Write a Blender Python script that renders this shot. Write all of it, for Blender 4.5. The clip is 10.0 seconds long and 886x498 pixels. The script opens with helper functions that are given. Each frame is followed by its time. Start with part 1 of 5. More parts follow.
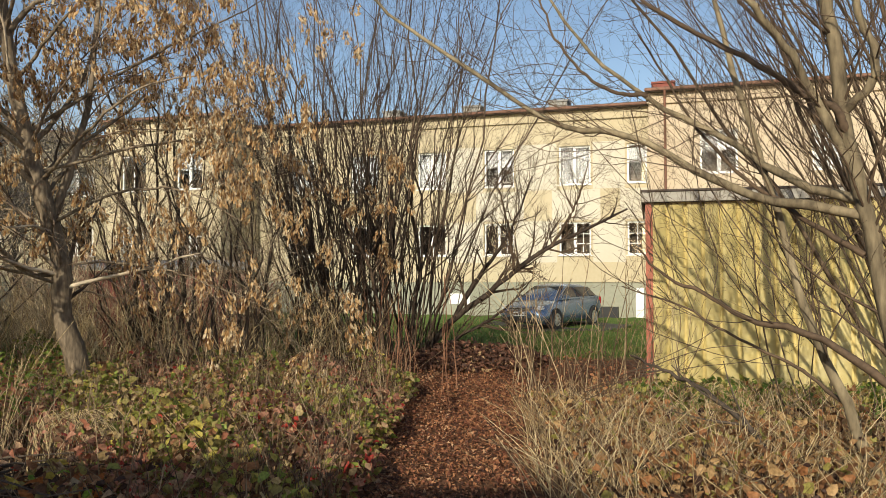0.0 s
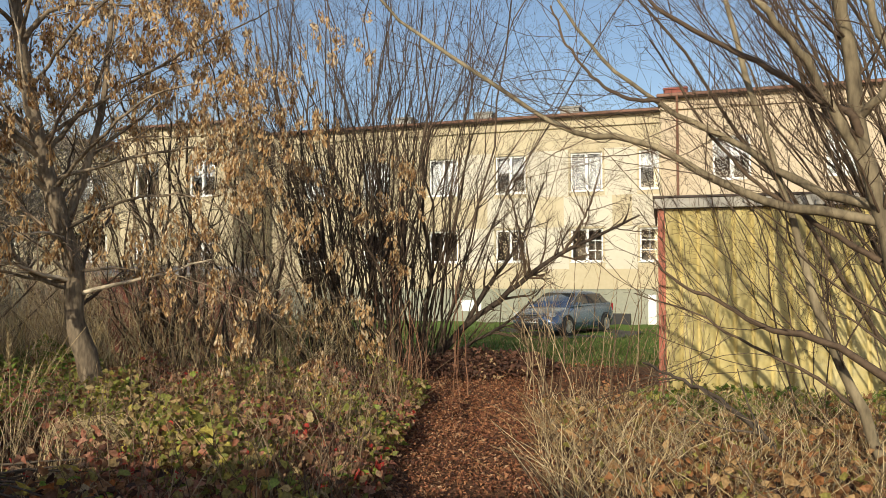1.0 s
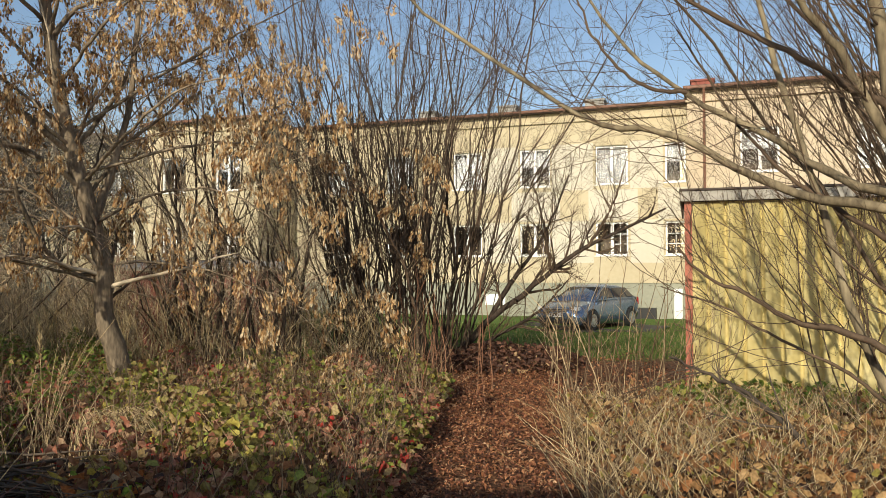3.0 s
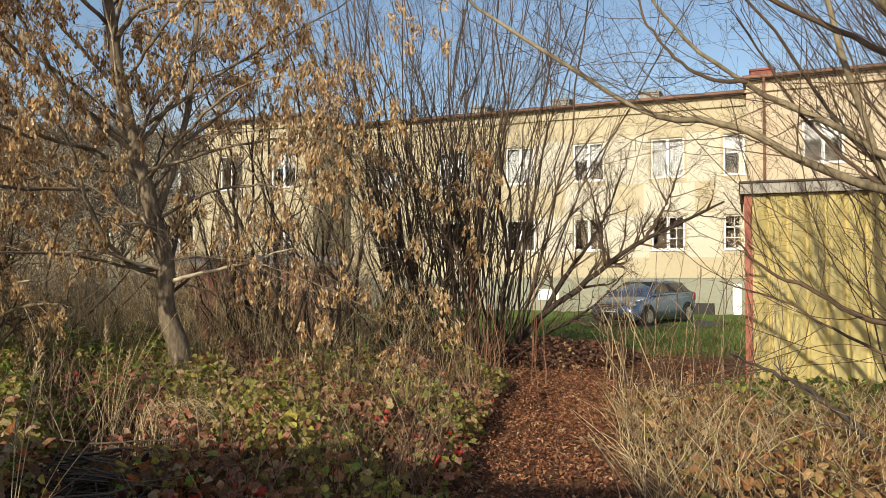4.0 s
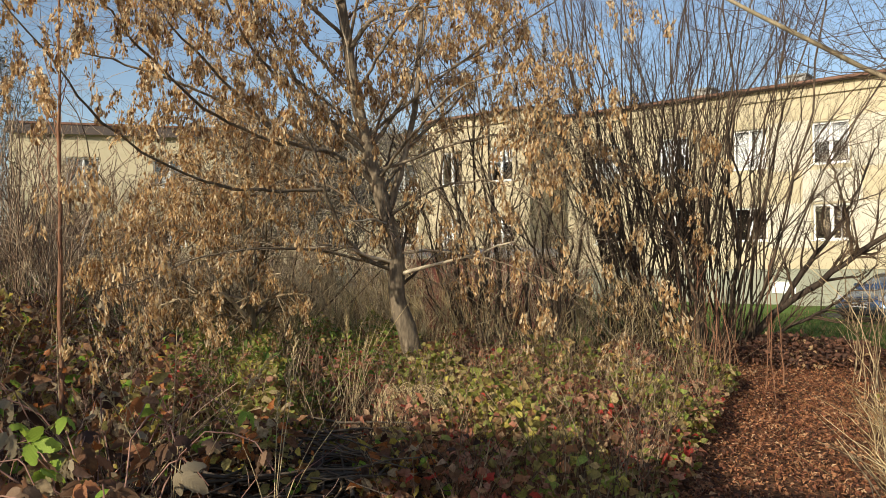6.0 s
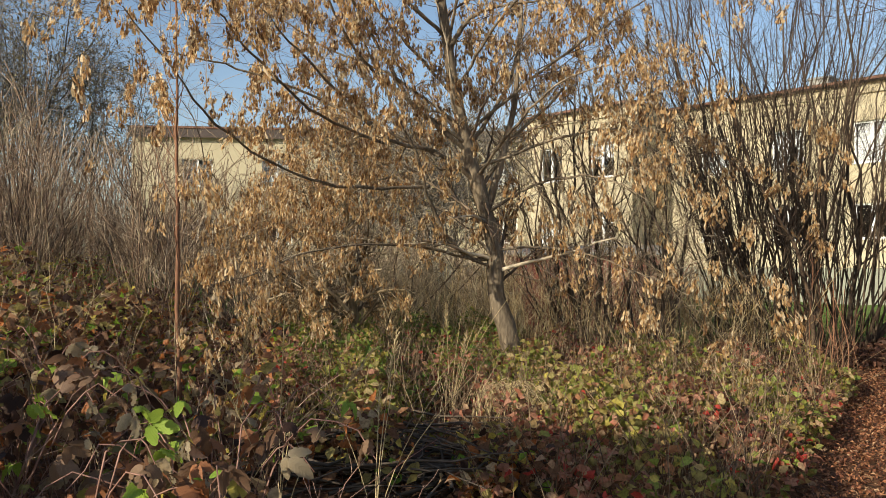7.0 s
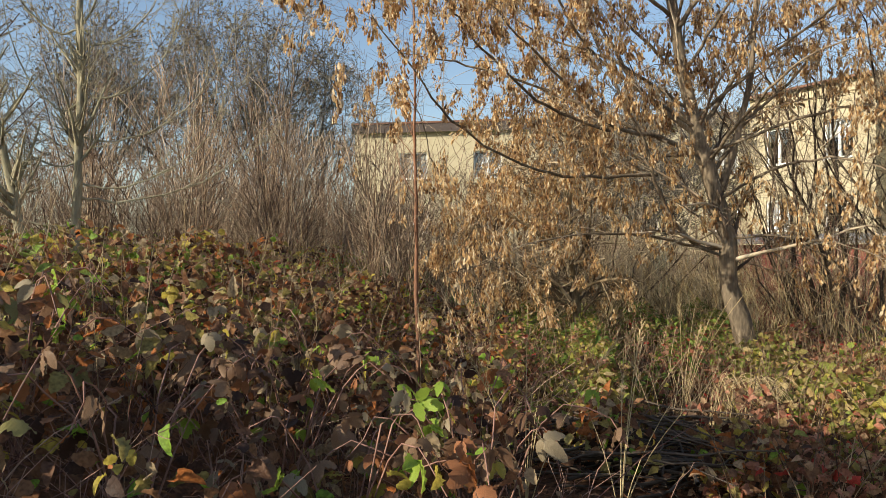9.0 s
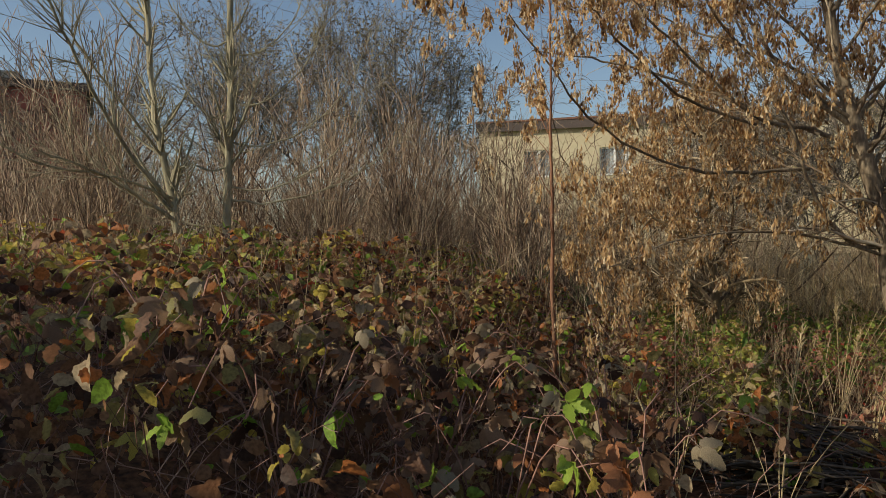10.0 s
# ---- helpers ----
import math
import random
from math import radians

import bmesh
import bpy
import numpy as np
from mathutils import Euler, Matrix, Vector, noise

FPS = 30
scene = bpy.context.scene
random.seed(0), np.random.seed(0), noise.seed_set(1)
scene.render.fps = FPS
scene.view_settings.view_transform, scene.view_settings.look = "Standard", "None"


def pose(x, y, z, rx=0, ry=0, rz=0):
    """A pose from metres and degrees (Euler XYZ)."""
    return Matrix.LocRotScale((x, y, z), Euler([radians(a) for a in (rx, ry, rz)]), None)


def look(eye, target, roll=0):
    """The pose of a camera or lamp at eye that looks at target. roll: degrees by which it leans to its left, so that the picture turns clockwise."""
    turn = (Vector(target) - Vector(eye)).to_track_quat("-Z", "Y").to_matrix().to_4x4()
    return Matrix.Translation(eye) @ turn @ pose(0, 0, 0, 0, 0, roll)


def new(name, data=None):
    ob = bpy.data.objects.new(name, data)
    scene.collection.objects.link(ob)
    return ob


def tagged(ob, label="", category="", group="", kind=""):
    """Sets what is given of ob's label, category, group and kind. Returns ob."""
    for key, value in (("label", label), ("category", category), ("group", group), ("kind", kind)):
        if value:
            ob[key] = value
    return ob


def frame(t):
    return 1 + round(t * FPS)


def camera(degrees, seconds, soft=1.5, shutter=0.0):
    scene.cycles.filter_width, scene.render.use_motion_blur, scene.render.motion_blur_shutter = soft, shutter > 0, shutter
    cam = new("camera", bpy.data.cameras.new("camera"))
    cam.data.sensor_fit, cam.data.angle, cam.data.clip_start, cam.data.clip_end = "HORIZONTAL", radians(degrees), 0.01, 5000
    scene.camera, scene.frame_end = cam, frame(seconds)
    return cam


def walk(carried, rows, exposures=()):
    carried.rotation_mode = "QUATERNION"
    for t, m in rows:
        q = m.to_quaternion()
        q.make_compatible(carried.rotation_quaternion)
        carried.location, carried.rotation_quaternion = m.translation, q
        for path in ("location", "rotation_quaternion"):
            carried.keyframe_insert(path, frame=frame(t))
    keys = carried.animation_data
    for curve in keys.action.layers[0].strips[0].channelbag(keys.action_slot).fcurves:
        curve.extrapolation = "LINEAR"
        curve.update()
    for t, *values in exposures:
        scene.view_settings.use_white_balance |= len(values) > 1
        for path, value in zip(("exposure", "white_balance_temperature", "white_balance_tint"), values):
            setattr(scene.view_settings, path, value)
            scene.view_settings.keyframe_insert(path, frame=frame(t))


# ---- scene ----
cam = camera(60.12, 10.0, soft=0.5)
# seconds, x, y, z, yaw, pitch, roll
PATH = [
    (0.0, 0.000, 0.000, 1.608, -0.43, 1.63, 0.12),
    (0.5, -0.006, 0.019, 1.608, 0.01, 1.93, 0.04),
    (1.0, 0.004, 0.020, 1.608, 0.43, 2.12, 0.08),
    (1.5, 0.003, 0.030, 1.603, 0.65, 2.13, 0.11),
    (2.0, 0.007, 0.022, 1.602, 0.81, 2.03, 0.11),
    (3.5, -0.007, 0.037, 1.600, 3.80, 1.49, 0.07),
    (4.0, -0.012, 0.035, 1.598, 6.13, 1.32, 0.14),
    (4.5, -0.019, 0.039, 1.597, 9.26, 1.20, 0.30),
    (5.0, -0.020, 0.016, 1.605, 13.28, 1.09, 0.35),
    (5.5, -0.038, 0.017, 1.600, 17.78, 0.96, 0.43),
    (6.0, -0.044, -0.014, 1.608, 22.23, 0.78, 0.45),
    (7.5, -0.038, -0.033, 1.584, 33.00, 0.57, 0.23),
    (8.0, -0.053, -0.084, 1.588, 36.51, 0.33, 0.25),
    (8.5, -0.112, -0.152, 1.592, 40.44, 0.03, 0.24),
    (9.0, -0.151, -0.217, 1.597, 44.96, -0.08, 0.37),
    (9.5, -0.199, -0.262, 1.602, 49.71, -0.10, 0.39),
    (10.0, -0.222, -0.317, 1.607, 54.09, -0.16, 0.39),
]
EXPOSURES = [(0.0, -0.05), (4.5, 0.04), (7.5, 0.25), (9.2, 0.35), (9.6, 0.3), (10.0, -0.33)]
walk(cam, [(t, pose(x, y, z, 90 + pitch, roll, yaw)) for t, x, y, z, yaw, pitch, roll in PATH], EXPOSURES)

# ---- world, sun ----
SUN_AZ = (-0.32, -0.947)          # towards the sun, on the ground
SUN_EL = radians(23)
world = bpy.data.worlds.new("world")
scene.world = world
world.use_nodes = True
wn = world.node_tree.nodes
sky = wn.new("ShaderNodeTexSky")
sky.sky_type, sky.sun_disc = "NISHITA", False
sky.sun_elevation = SUN_EL
sky.sun_rotation = math.atan2(SUN_AZ[0], SUN_AZ[1])
sky.air_density, sky.dust_density, sky.ozone_density = 1.0, 1.0, 1.0
wn["Background"].inputs[1].default_value = 0.135
world.node_tree.links.new(sky.outputs[0], wn["Background"].inputs[0])
sun = new("sun", bpy.data.lights.new("sun", "SUN"))
sun.data.energy, sun.data.angle, sun.data.color = 5.0, radians(0.5), (1.0, 0.905, 0.715)
to_sun = Vector((SUN_AZ[0] * math.cos(SUN_EL), SUN_AZ[1] * math.cos(SUN_EL), math.sin(SUN_EL))).normalized()
sun.matrix_world = look(to_sun * 60, (0, 0, 0))

rng = np.random.default_rng(7)

# ---- materials ----


def material(name, rough=0.8, metal=0.0, spec=0.3):
    m = bpy.data.materials.new(name)
    m.use_nodes = True
    n, l = m.node_tree.nodes, m.node_tree.links
    b = n["Principled BSDF"]
    b.inputs["Roughness"].default_value = rough
    b.inputs["Metallic"].default_value = metal
    b.inputs["Specular IOR Level"].default_value = spec
    return m, n, l, b


def ramp(n, stops, mode="LINEAR"):
    r = n.new("ShaderNodeValToRGB")
    r.color_ramp.interpolation = mode
    e = r.color_ramp.elements
    while len(e) < len(stops):
        e.new(0.5)
    for k, (p, c) in enumerate(stops):
        e[k].position, e[k].color = p, (*c, 1)
    return r


def coords(n, l, scale):
    tc, mp = n.new("ShaderNodeTexCoord"), n.new("ShaderNodeMapping")
    mp.inputs["Scale"].default_value = scale
    l.new(tc.outputs["Object"], mp.inputs["Vector"])
    return mp


def noise_node(n, l, scale, detail=4, stretch=(1, 1, 1)):
    t = n.new("ShaderNodeTexNoise")
    t.inputs["Scale"].default_value, t.inputs["Detail"].default_value = scale, detail
    l.new(coords(n, l, stretch).outputs[0], t.inputs["Vector"])
    return t


def bump(n, l, b, src, strength=0.4, dist=0.02):
    bp = n.new("ShaderNodeBump")
    bp.inputs["Strength"].default_value, bp.inputs["Distance"].default_value = strength, dist
    l.new(src, bp.inputs["Height"])
    l.new(bp.outputs[0], b.inputs["Normal"])


def two_scale(name, stops, big=0.6, fine=18.0, rough=0.85, stretch=(1, 1, 1), bumps=0.3, spec=0.3, metal=0.0, dist=0.01):
    """A surface whose colour drifts over a coarse and a fine grain."""
    m, n, l, b = material(name, rough, metal, spec)
    a, c = noise_node(n, l, big, 5, stretch), noise_node(n, l, fine, 6, stretch)
    mix = n.new("ShaderNodeMath")
    mix.operation = "MULTIPLY_ADD"
    mix.inputs[1].default_value = 0.55
    half = n.new("ShaderNodeMath")
    half.operation = "MULTIPLY"
    half.inputs[1].default_value = 0.45
    l.new(c.outputs[0], half.inputs[0])
    l.new(a.outputs[0], mix.inputs[0])
    l.new(half.outputs[0], mix.inputs[2])
    r = ramp(n, stops)
    l.new(mix.outputs[0], r.inputs[0])
    l.new(r.outputs[0], b.inputs["Base Color"])
    if bumps:
        bump(n, l, b, c.outputs[0], bumps, dist)
    return m


def leafy(name, stops, thin=0.35, rough=0.6, mode="CONSTANT", grain=60.0, piece=False):
    """Leaves: a colour for each leaf, blotched, letting some light through."""
    m, n, l, b = material(name, rough, 0, 0.35)
    if piece:
        rnd = n.new("ShaderNodeObjectInfo").outputs["Random"]
    else:
        rnd = n.new("ShaderNodeNewGeometry").outputs["Random Per Island"]
    r = ramp(n, stops, mode)
    l.new(rnd, r.inputs[0])
    ns = noise_node(n, l, grain, 4)
    rr = ramp(n, [(0.3, (0.45, 0.42, 0.4)), (0.6, (1.05, 1.05, 1.05))])
    l.new(ns.outputs[0], rr.inputs[0])
    mul = n.new("ShaderNodeMix")
    mul.data_type, mul.blend_type = "RGBA", "MULTIPLY"
    mul.inputs[0].default_value = 0.8
    l.new(r.outputs[0], mul.inputs[6])
    l.new(rr.outputs[0], mul.inputs[7])
    l.new(mul.outputs[2], b.inputs["Base Color"])
    if piece:
        xyz, ab, df = n.new("ShaderNodeSeparateXYZ"), n.new("ShaderNodeMath"), n.new("ShaderNodeMath")
        l.new(coords(n, l, (1, 1, 1)).outputs[0], xyz.inputs[0])
        ab.operation, df.operation = "ABSOLUTE", "MULTIPLY_ADD"
        df.inputs[1].default_value = -0.9
        l.new(xyz.outputs["Y"], ab.inputs[0])
        l.new(ab.outputs[0], df.inputs[0])
        l.new(xyz.outputs["X"], df.inputs[2])
        wv = n.new("ShaderNodeMath")
        wv.operation = "PINGPONG"
        wv.inputs[1].default_value = 0.06
        l.new(df.outputs[0], wv.inputs[0])
        bump(n, l, b, wv.outputs[0], 0.16, 0.08)
    else:
        bump(n, l, b, ns.outputs[0], 0.5, 0.01)
    tr, mx = n.new("ShaderNodeBsdfTranslucent"), n.new("ShaderNodeMixShader")
    l.new(mul.outputs[2], tr.inputs[0])
    mx.inputs[0].default_value = thin
    l.new(b.outputs[0], mx.inputs[1])
    l.new(tr.outputs[0], mx.inputs[2])
    l.new(mx.outputs[0], n["Material Output"].inputs[0])
    return m


def bark(name, dark, mid, light, fine=40.0, rough=0.85):
    return two_scale(name, [(0.3, dark), (0.5, mid), (0.68, light)], 3.0, fine, rough, (1, 1, 0.25), 0.6, 0.25)


M = {}
M["bark_maple"] = bark("bark_maple", (0.05, 0.039, 0.029), (0.19, 0.147, 0.10), (0.42, 0.33, 0.225))
M["bark_bush"] = bark("bark_bush", (0.025, 0.018, 0.014), (0.085, 0.06, 0.042), (0.23, 0.165, 0.11))
M["bark_hazel"] = bark("bark_hazel", (0.035, 0.024, 0.017), (0.105, 0.073, 0.048), (0.22, 0.16, 0.105))
M["bark_dogwood"] = bark("bark_dogwood", (0.10, 0.03, 0.025), (0.26, 0.085, 0.065), (0.40, 0.17, 0.125))
M["bark_grey"] = bark("bark_grey", (0.05, 0.038, 0.025), (0.20, 0.16, 0.10), (0.36, 0.295, 0.185), 26.0)
M["bark_dark"] = bark("bark_dark", (0.02, 0.015, 0.012), (0.05, 0.036, 0.027), (0.11, 0.08, 0.058))
M["bark_pale"] = bark("bark_pale", (0.12, 0.105, 0.065), (0.33, 0.295, 0.195), (0.50, 0.45, 0.315), 25)
M["bark_red"] = bark("bark_red", (0.10, 0.05, 0.03), (0.24, 0.12, 0.07), (0.34, 0.19, 0.11))
M["twig_brown"] = two_scale("twig_brown", [(0.3, (0.045, 0.03, 0.02)), (0.7, (0.145, 0.097, 0.06))], 2, 30, 0.8, bumps=0)
M["twig_bush"] = two_scale("twig_bush", [(0.3, (0.026, 0.019, 0.014)), (0.7, (0.11, 0.076, 0.05))], 2, 30, 0.8, bumps=0)
M["twig_maple"] = leafy("twig_maple", [(0.0, (0.09, 0.062, 0.042)), (0.4, (0.26, 0.19, 0.13)), (0.75, (0.45, 0.36, 0.25)), (1.0, (0.66, 0.55, 0.40))], 0.0, 0.8, "LINEAR", 9)
# also colours the dark boards behind the house windows
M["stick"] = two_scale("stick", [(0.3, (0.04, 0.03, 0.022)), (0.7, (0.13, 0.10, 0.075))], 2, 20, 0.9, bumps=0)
M["twig_far"] = leafy("twig_far", [(0.0, (0.11, 0.07, 0.047)), (0.4, (0.28, 0.19, 0.125)), (0.75, (0.42, 0.31, 0.205)), (1.0, (0.66, 0.54, 0.39))], 0.0, 0.8, "LINEAR", 9)
M["twig_grey"] = leafy("twig_grey", [(0.0, (0.11, 0.078, 0.045)), (0.5, (0.34, 0.26, 0.155)), (1.0, (0.66, 0.54, 0.36))], 0.0, 0.8, "LINEAR", 9)
M["twig_dark"] = leafy("twig_dark", [(0.0, (0.07, 0.06, 0.05)), (0.6, (0.22, 0.19, 0.15)), (1.0, (0.46, 0.40, 0.31))], 0.0, 0.8, "LINEAR", 5)
M["stalk"] = leafy("stalk", [(0.0, (0.10, 0.06, 0.035)), (0.45, (0.27, 0.19, 0.11)), (1.0, (0.60, 0.47, 0.28))], 0.0, 0.75, "LINEAR", 14)
M["cane_dry"] = leafy("cane_dry", [(0.0, (0.07, 0.042, 0.026)), (0.5, (0.19, 0.125, 0.075)), (1.0, (0.46, 0.35, 0.21))], 0.0, 0.75, "LINEAR", 14)
M["straw"] = leafy("straw", [(0.0, (0.26, 0.16, 0.07)), (0.4, (0.54, 0.40, 0.19)), (1.0, (0.80, 0.67, 0.42))], 0.1, 0.7, "LINEAR", 14)
M["cane"] = leafy("cane", [(0.0, (0.12, 0.05, 0.04)), (0.5, (0.30, 0.15, 0.11)), (1.0, (0.52, 0.35, 0.26))], 0.0, 0.55, "LINEAR", 14)
M["samara"] = leafy("samara", [(0.0, (0.38, 0.21, 0.09)), (0.16, (0.64, 0.41, 0.19)), (0.40, (0.82, 0.58, 0.30)), (0.66, (0.90, 0.74, 0.49)), (0.91, (0.22, 0.13, 0.07))], 0.5, 0.7)
BR, TAN, OL, YE, GR, RE, PI, DK = (0.17, 0.088, 0.045), (0.42, 0.28, 0.15), (0.22, 0.22, 0.055), (0.58, 0.46, 0.09), (0.17, 0.28, 0.04), (0.46, 0.075, 0.04), (0.43, 0.20, 0.12), (0.08, 0.043, 0.03)
M["leaf_mixed"] = leafy("leaf_mixed", [(0.0, (0.26, 0.27, 0.06)), (0.22, (0.46, 0.32, 0.14)), (0.36, (0.52, 0.44, 0.10)), (0.50, (0.30, 0.25, 0.08)), (0.60, BR), (0.68, (0.52, 0.40, 0.19)), (0.80, (0.40, 0.20, 0.10)), (0.86, (0.29, 0.36, 0.07))], 0.38)
M["leaf_rusty"] = leafy("leaf_rusty", [(0.0, BR), (0.16, (0.46, 0.23, 0.15)), (0.36, (0.29, 0.13, 0.08)), (0.50, (0.48, 0.31, 0.18)), (0.66, (0.42, 0.17, 0.10)), (0.80, (0.30, 0.25, 0.07)), (0.87, DK), (0.945, (0.52, 0.07, 0.05))], 0.36)
M["leaf_bank"] = leafy("leaf_bank", [(0.0, DK), (0.12, (0.22, 0.11, 0.06)), (0.32, (0.38, 0.20, 0.10)), (0.5, (0.40, 0.33, 0.11)), (0.64, (0.52, 0.39, 0.23)), (0.78, (0.52, 0.19, 0.06)), (0.87, YE), (0.93, (0.26, 0.42, 0.05))], 0.48)
M["leaf_far_bank"] = leafy("leaf_far_bank", [(0.0, BR), (0.14, (0.36, 0.36, 0.09)), (0.36, TAN), (0.5, YE), (0.68, (0.42, 0.2, 0.08)), (0.80, (0.42, 0.10, 0.05)), (0.85, (0.26, 0.34, 0.07))], 0.35)
M["leaf_green"] = leafy("leaf_green", [(0.0, (0.13, 0.21, 0.04)), (0.3, (0.22, 0.30, 0.055)), (0.55, (0.26, 0.27, 0.06)), (0.75, (0.42, 0.40, 0.09)), (0.88, (0.48, 0.34, 0.14))], 0.42)
M["leaf_dry"] = leafy("leaf_dry", [(0.0, (0.24, 0.12, 0.055)), (0.22, (0.40, 0.23, 0.10)), (0.45, (0.54, 0.35, 0.16)), (0.62, (0.38, 0.34, 0.09)), (0.74, (0.46, 0.21, 0.085)), (0.9, DK)], 0.38)
M["leaf_litter"] = leafy("leaf_litter", [(0.0, (0.26, 0.10, 0.052)), (0.28, (0.38, 0.165, 0.08)), (0.52, (0.47, 0.23, 0.11)), (0.72, (0.56, 0.35, 0.20)), (0.80, (0.12, 0.055, 0.035))], 0.15, 0.75)
M["leaf_heap"] = leafy("leaf_heap", [(0.0, DK), (0.4, (0.12, 0.055, 0.035)), (0.75, (0.19, 0.09, 0.055)), (0.93, TAN)], 0.1, 0.8)
M["leaf_piece"] = leafy("leaf_piece", [(0.0, DK), (0.08, BR), (0.26, (0.32, 0.20, 0.12)), (0.44, (0.42, 0.34, 0.22)), (0.58, (0.42, 0.18, 0.08)), (0.72, (0.30, 0.27, 0.10)), (0.80, (0.24, 0.14, 0.085)), (0.86, (0.36, 0.50, 0.07)), (0.95, (0.55, 0.48, 0.11))], 0.4, piece=True)
M["grass"] = leafy("grass", [(0.0, (0.08, 0.13, 0.028)), (0.4, (0.14, 0.19, 0.045)), (0.7, (0.24, 0.24, 0.075)), (0.88, TAN)], 0.4)
M["leaf_far"] = leafy("leaf_far", [(0.0, (0.180, 0.135, 0.075)), (0.5, (0.330, 0.255, 0.120)), (0.8, (0.450, 0.390, 0.180))], 0.3)
M["plaster_yellow"] = two_scale("plaster_yellow", [(0.3, (0.445, 0.375, 0.245)), (0.5, (0.495, 0.425, 0.288)), (0.72, (0.55, 0.485, 0.35))], 0.25, 6, 0.9, bumps=0.15)
M["plaster_cream"] = two_scale("plaster_cream", [(0.3, (0.53, 0.49, 0.39)), (0.7, (0.60, 0.56, 0.47))], 0.3, 6, 0.9, bumps=0.15)
M["plaster_pink"] = two_scale("plaster_pink", [(0.3, (0.50, 0.40, 0.28)), (0.7, (0.57, 0.48, 0.36))], 0.25, 6, 0.9, bumps=0.15)
M["plaster_far"] = two_scale("plaster_far", [(0.3, (0.494, 0.418, 0.275)), (0.7, (0.589, 0.522, 0.361))], 0.2, 4, 0.9, bumps=0.1)
M["plinth"] = two_scale("plinth", [(0.3, (0.240, 0.248, 0.192)), (0.7, (0.336, 0.336, 0.264))], 0.5, 8, 0.9, bumps=0.2)
M["white"] = two_scale("white_plastic", [(0.3, (0.74, 0.74, 0.72)), (0.7, (0.82, 0.82, 0.80))], 1, 15, 0.4, bumps=0)
M["trim_brown"] = two_scale("trim_brown", [(0.3, (0.16, 0.075, 0.05)), (0.7, (0.26, 0.13, 0.085))], 1, 10, 0.6, bumps=0.1)
M["roof_dark"] = two_scale("roof_dark", [(0.3, (0.06, 0.05, 0.045)), (0.7, (0.12, 0.09, 0.08))], 1, 12, 0.8, bumps=0.2)
M["curtain"] = two_scale("curtain", [(0.3, (0.19, 0.19, 0.20)), (0.7, (0.34, 0.34, 0.34))], 4, 12, 0.9, (1, 1, 0.1), 0.1)
M["shed_yellow"] = two_scale("shed_yellow", [(0.28, (0.446, 0.351, 0.130)), (0.5, (0.540, 0.439, 0.177)), (0.7, (0.600, 0.512, 0.257))], 0.8, 14, 0.55, bumps=0.06, spec=0.4)
M["shed_red"] = two_scale("shed_red", [(0.3, (0.34, 0.10, 0.065)), (0.7, (0.46, 0.17, 0.11))], 1.5, 14, 0.65, bumps=0.1)
M["fascia_grey"] = two_scale("fascia_grey", [(0.3, (0.30, 0.28, 0.24)), (0.7, (0.50, 0.47, 0.41))], 1.5, 20, 0.7, (0.3, 1, 1), 0.2)
M["brick_red"] = two_scale("brick_red", [(0.3, (0.22, 0.07, 0.055)), (0.7, (0.34, 0.12, 0.09))], 0.6, 9, 0.9, bumps=0.2)
M["asphalt"] = two_scale("asphalt", [(0.3, (0.045, 0.042, 0.038)), (0.7, (0.11, 0.10, 0.085))], 0.8, 30, 0.95, bumps=0.5)
M["concrete"] = two_scale("concrete", [(0.3, (0.25, 0.25, 0.23)), (0.7, (0.40, 0.39, 0.36))], 0.7, 9, 0.9, bumps=0.2)
M["car_paint"] = two_scale("car_paint", [(0.3, (0.16, 0.23, 0.34)), (0.7, (0.20, 0.27, 0.38))], 0.7, 300, 0.26, bumps=0, metal=0.75, spec=0.6)
M["rubber"] = two_scale("rubber", [(0.3, (0.02, 0.02, 0.02)), (0.7, (0.045, 0.045, 0.045))], 3, 30, 0.8, bumps=0)
M["black_trim"] = two_scale("black_trim", [(0.3, (0.015, 0.015, 0.017)), (0.7, (0.03, 0.03, 0.03))], 3, 30, 0.5, bumps=0)
M["alloy"] = two_scale("alloy", [(0.3, (0.45, 0.45, 0.46)), (0.7, (0.6, 0.6, 0.6))], 3, 30, 0.35, bumps=0, metal=0.8)
M["red_lamp"] = two_scale("red_lamp", [(0.3, (0.45, 0.02, 0.02)), (0.7, (0.5, 0.03, 0.03))], 3, 30, 0.2, bumps=0)


def glass_mat(name, tint, rough=0.03, trans=0.8):
    m, n, l, b = material(name, rough, 0, 0.5)
    b.inputs["Base Color"].default_value = (*tint, 1)
    b.inputs["Transmission Weight"].default_value = trans
    b.inputs["IOR"].default_value = 1.45
    return m


M["glass"] = glass_mat("window_glass", (0.9, 0.93, 0.94), 0.03, 1.0)
M["dark_glass"] = two_scale("dark_glass", [(0.3, (0.02, 0.025, 0.03)), (0.7, (0.03, 0.035, 0.04))], 2, 9, 0.06, bumps=0, spec=0.5)
M["lamp_glass"] = glass_mat("lamp_glass", (0.9, 0.92, 0.95), 0.08, 0.5)


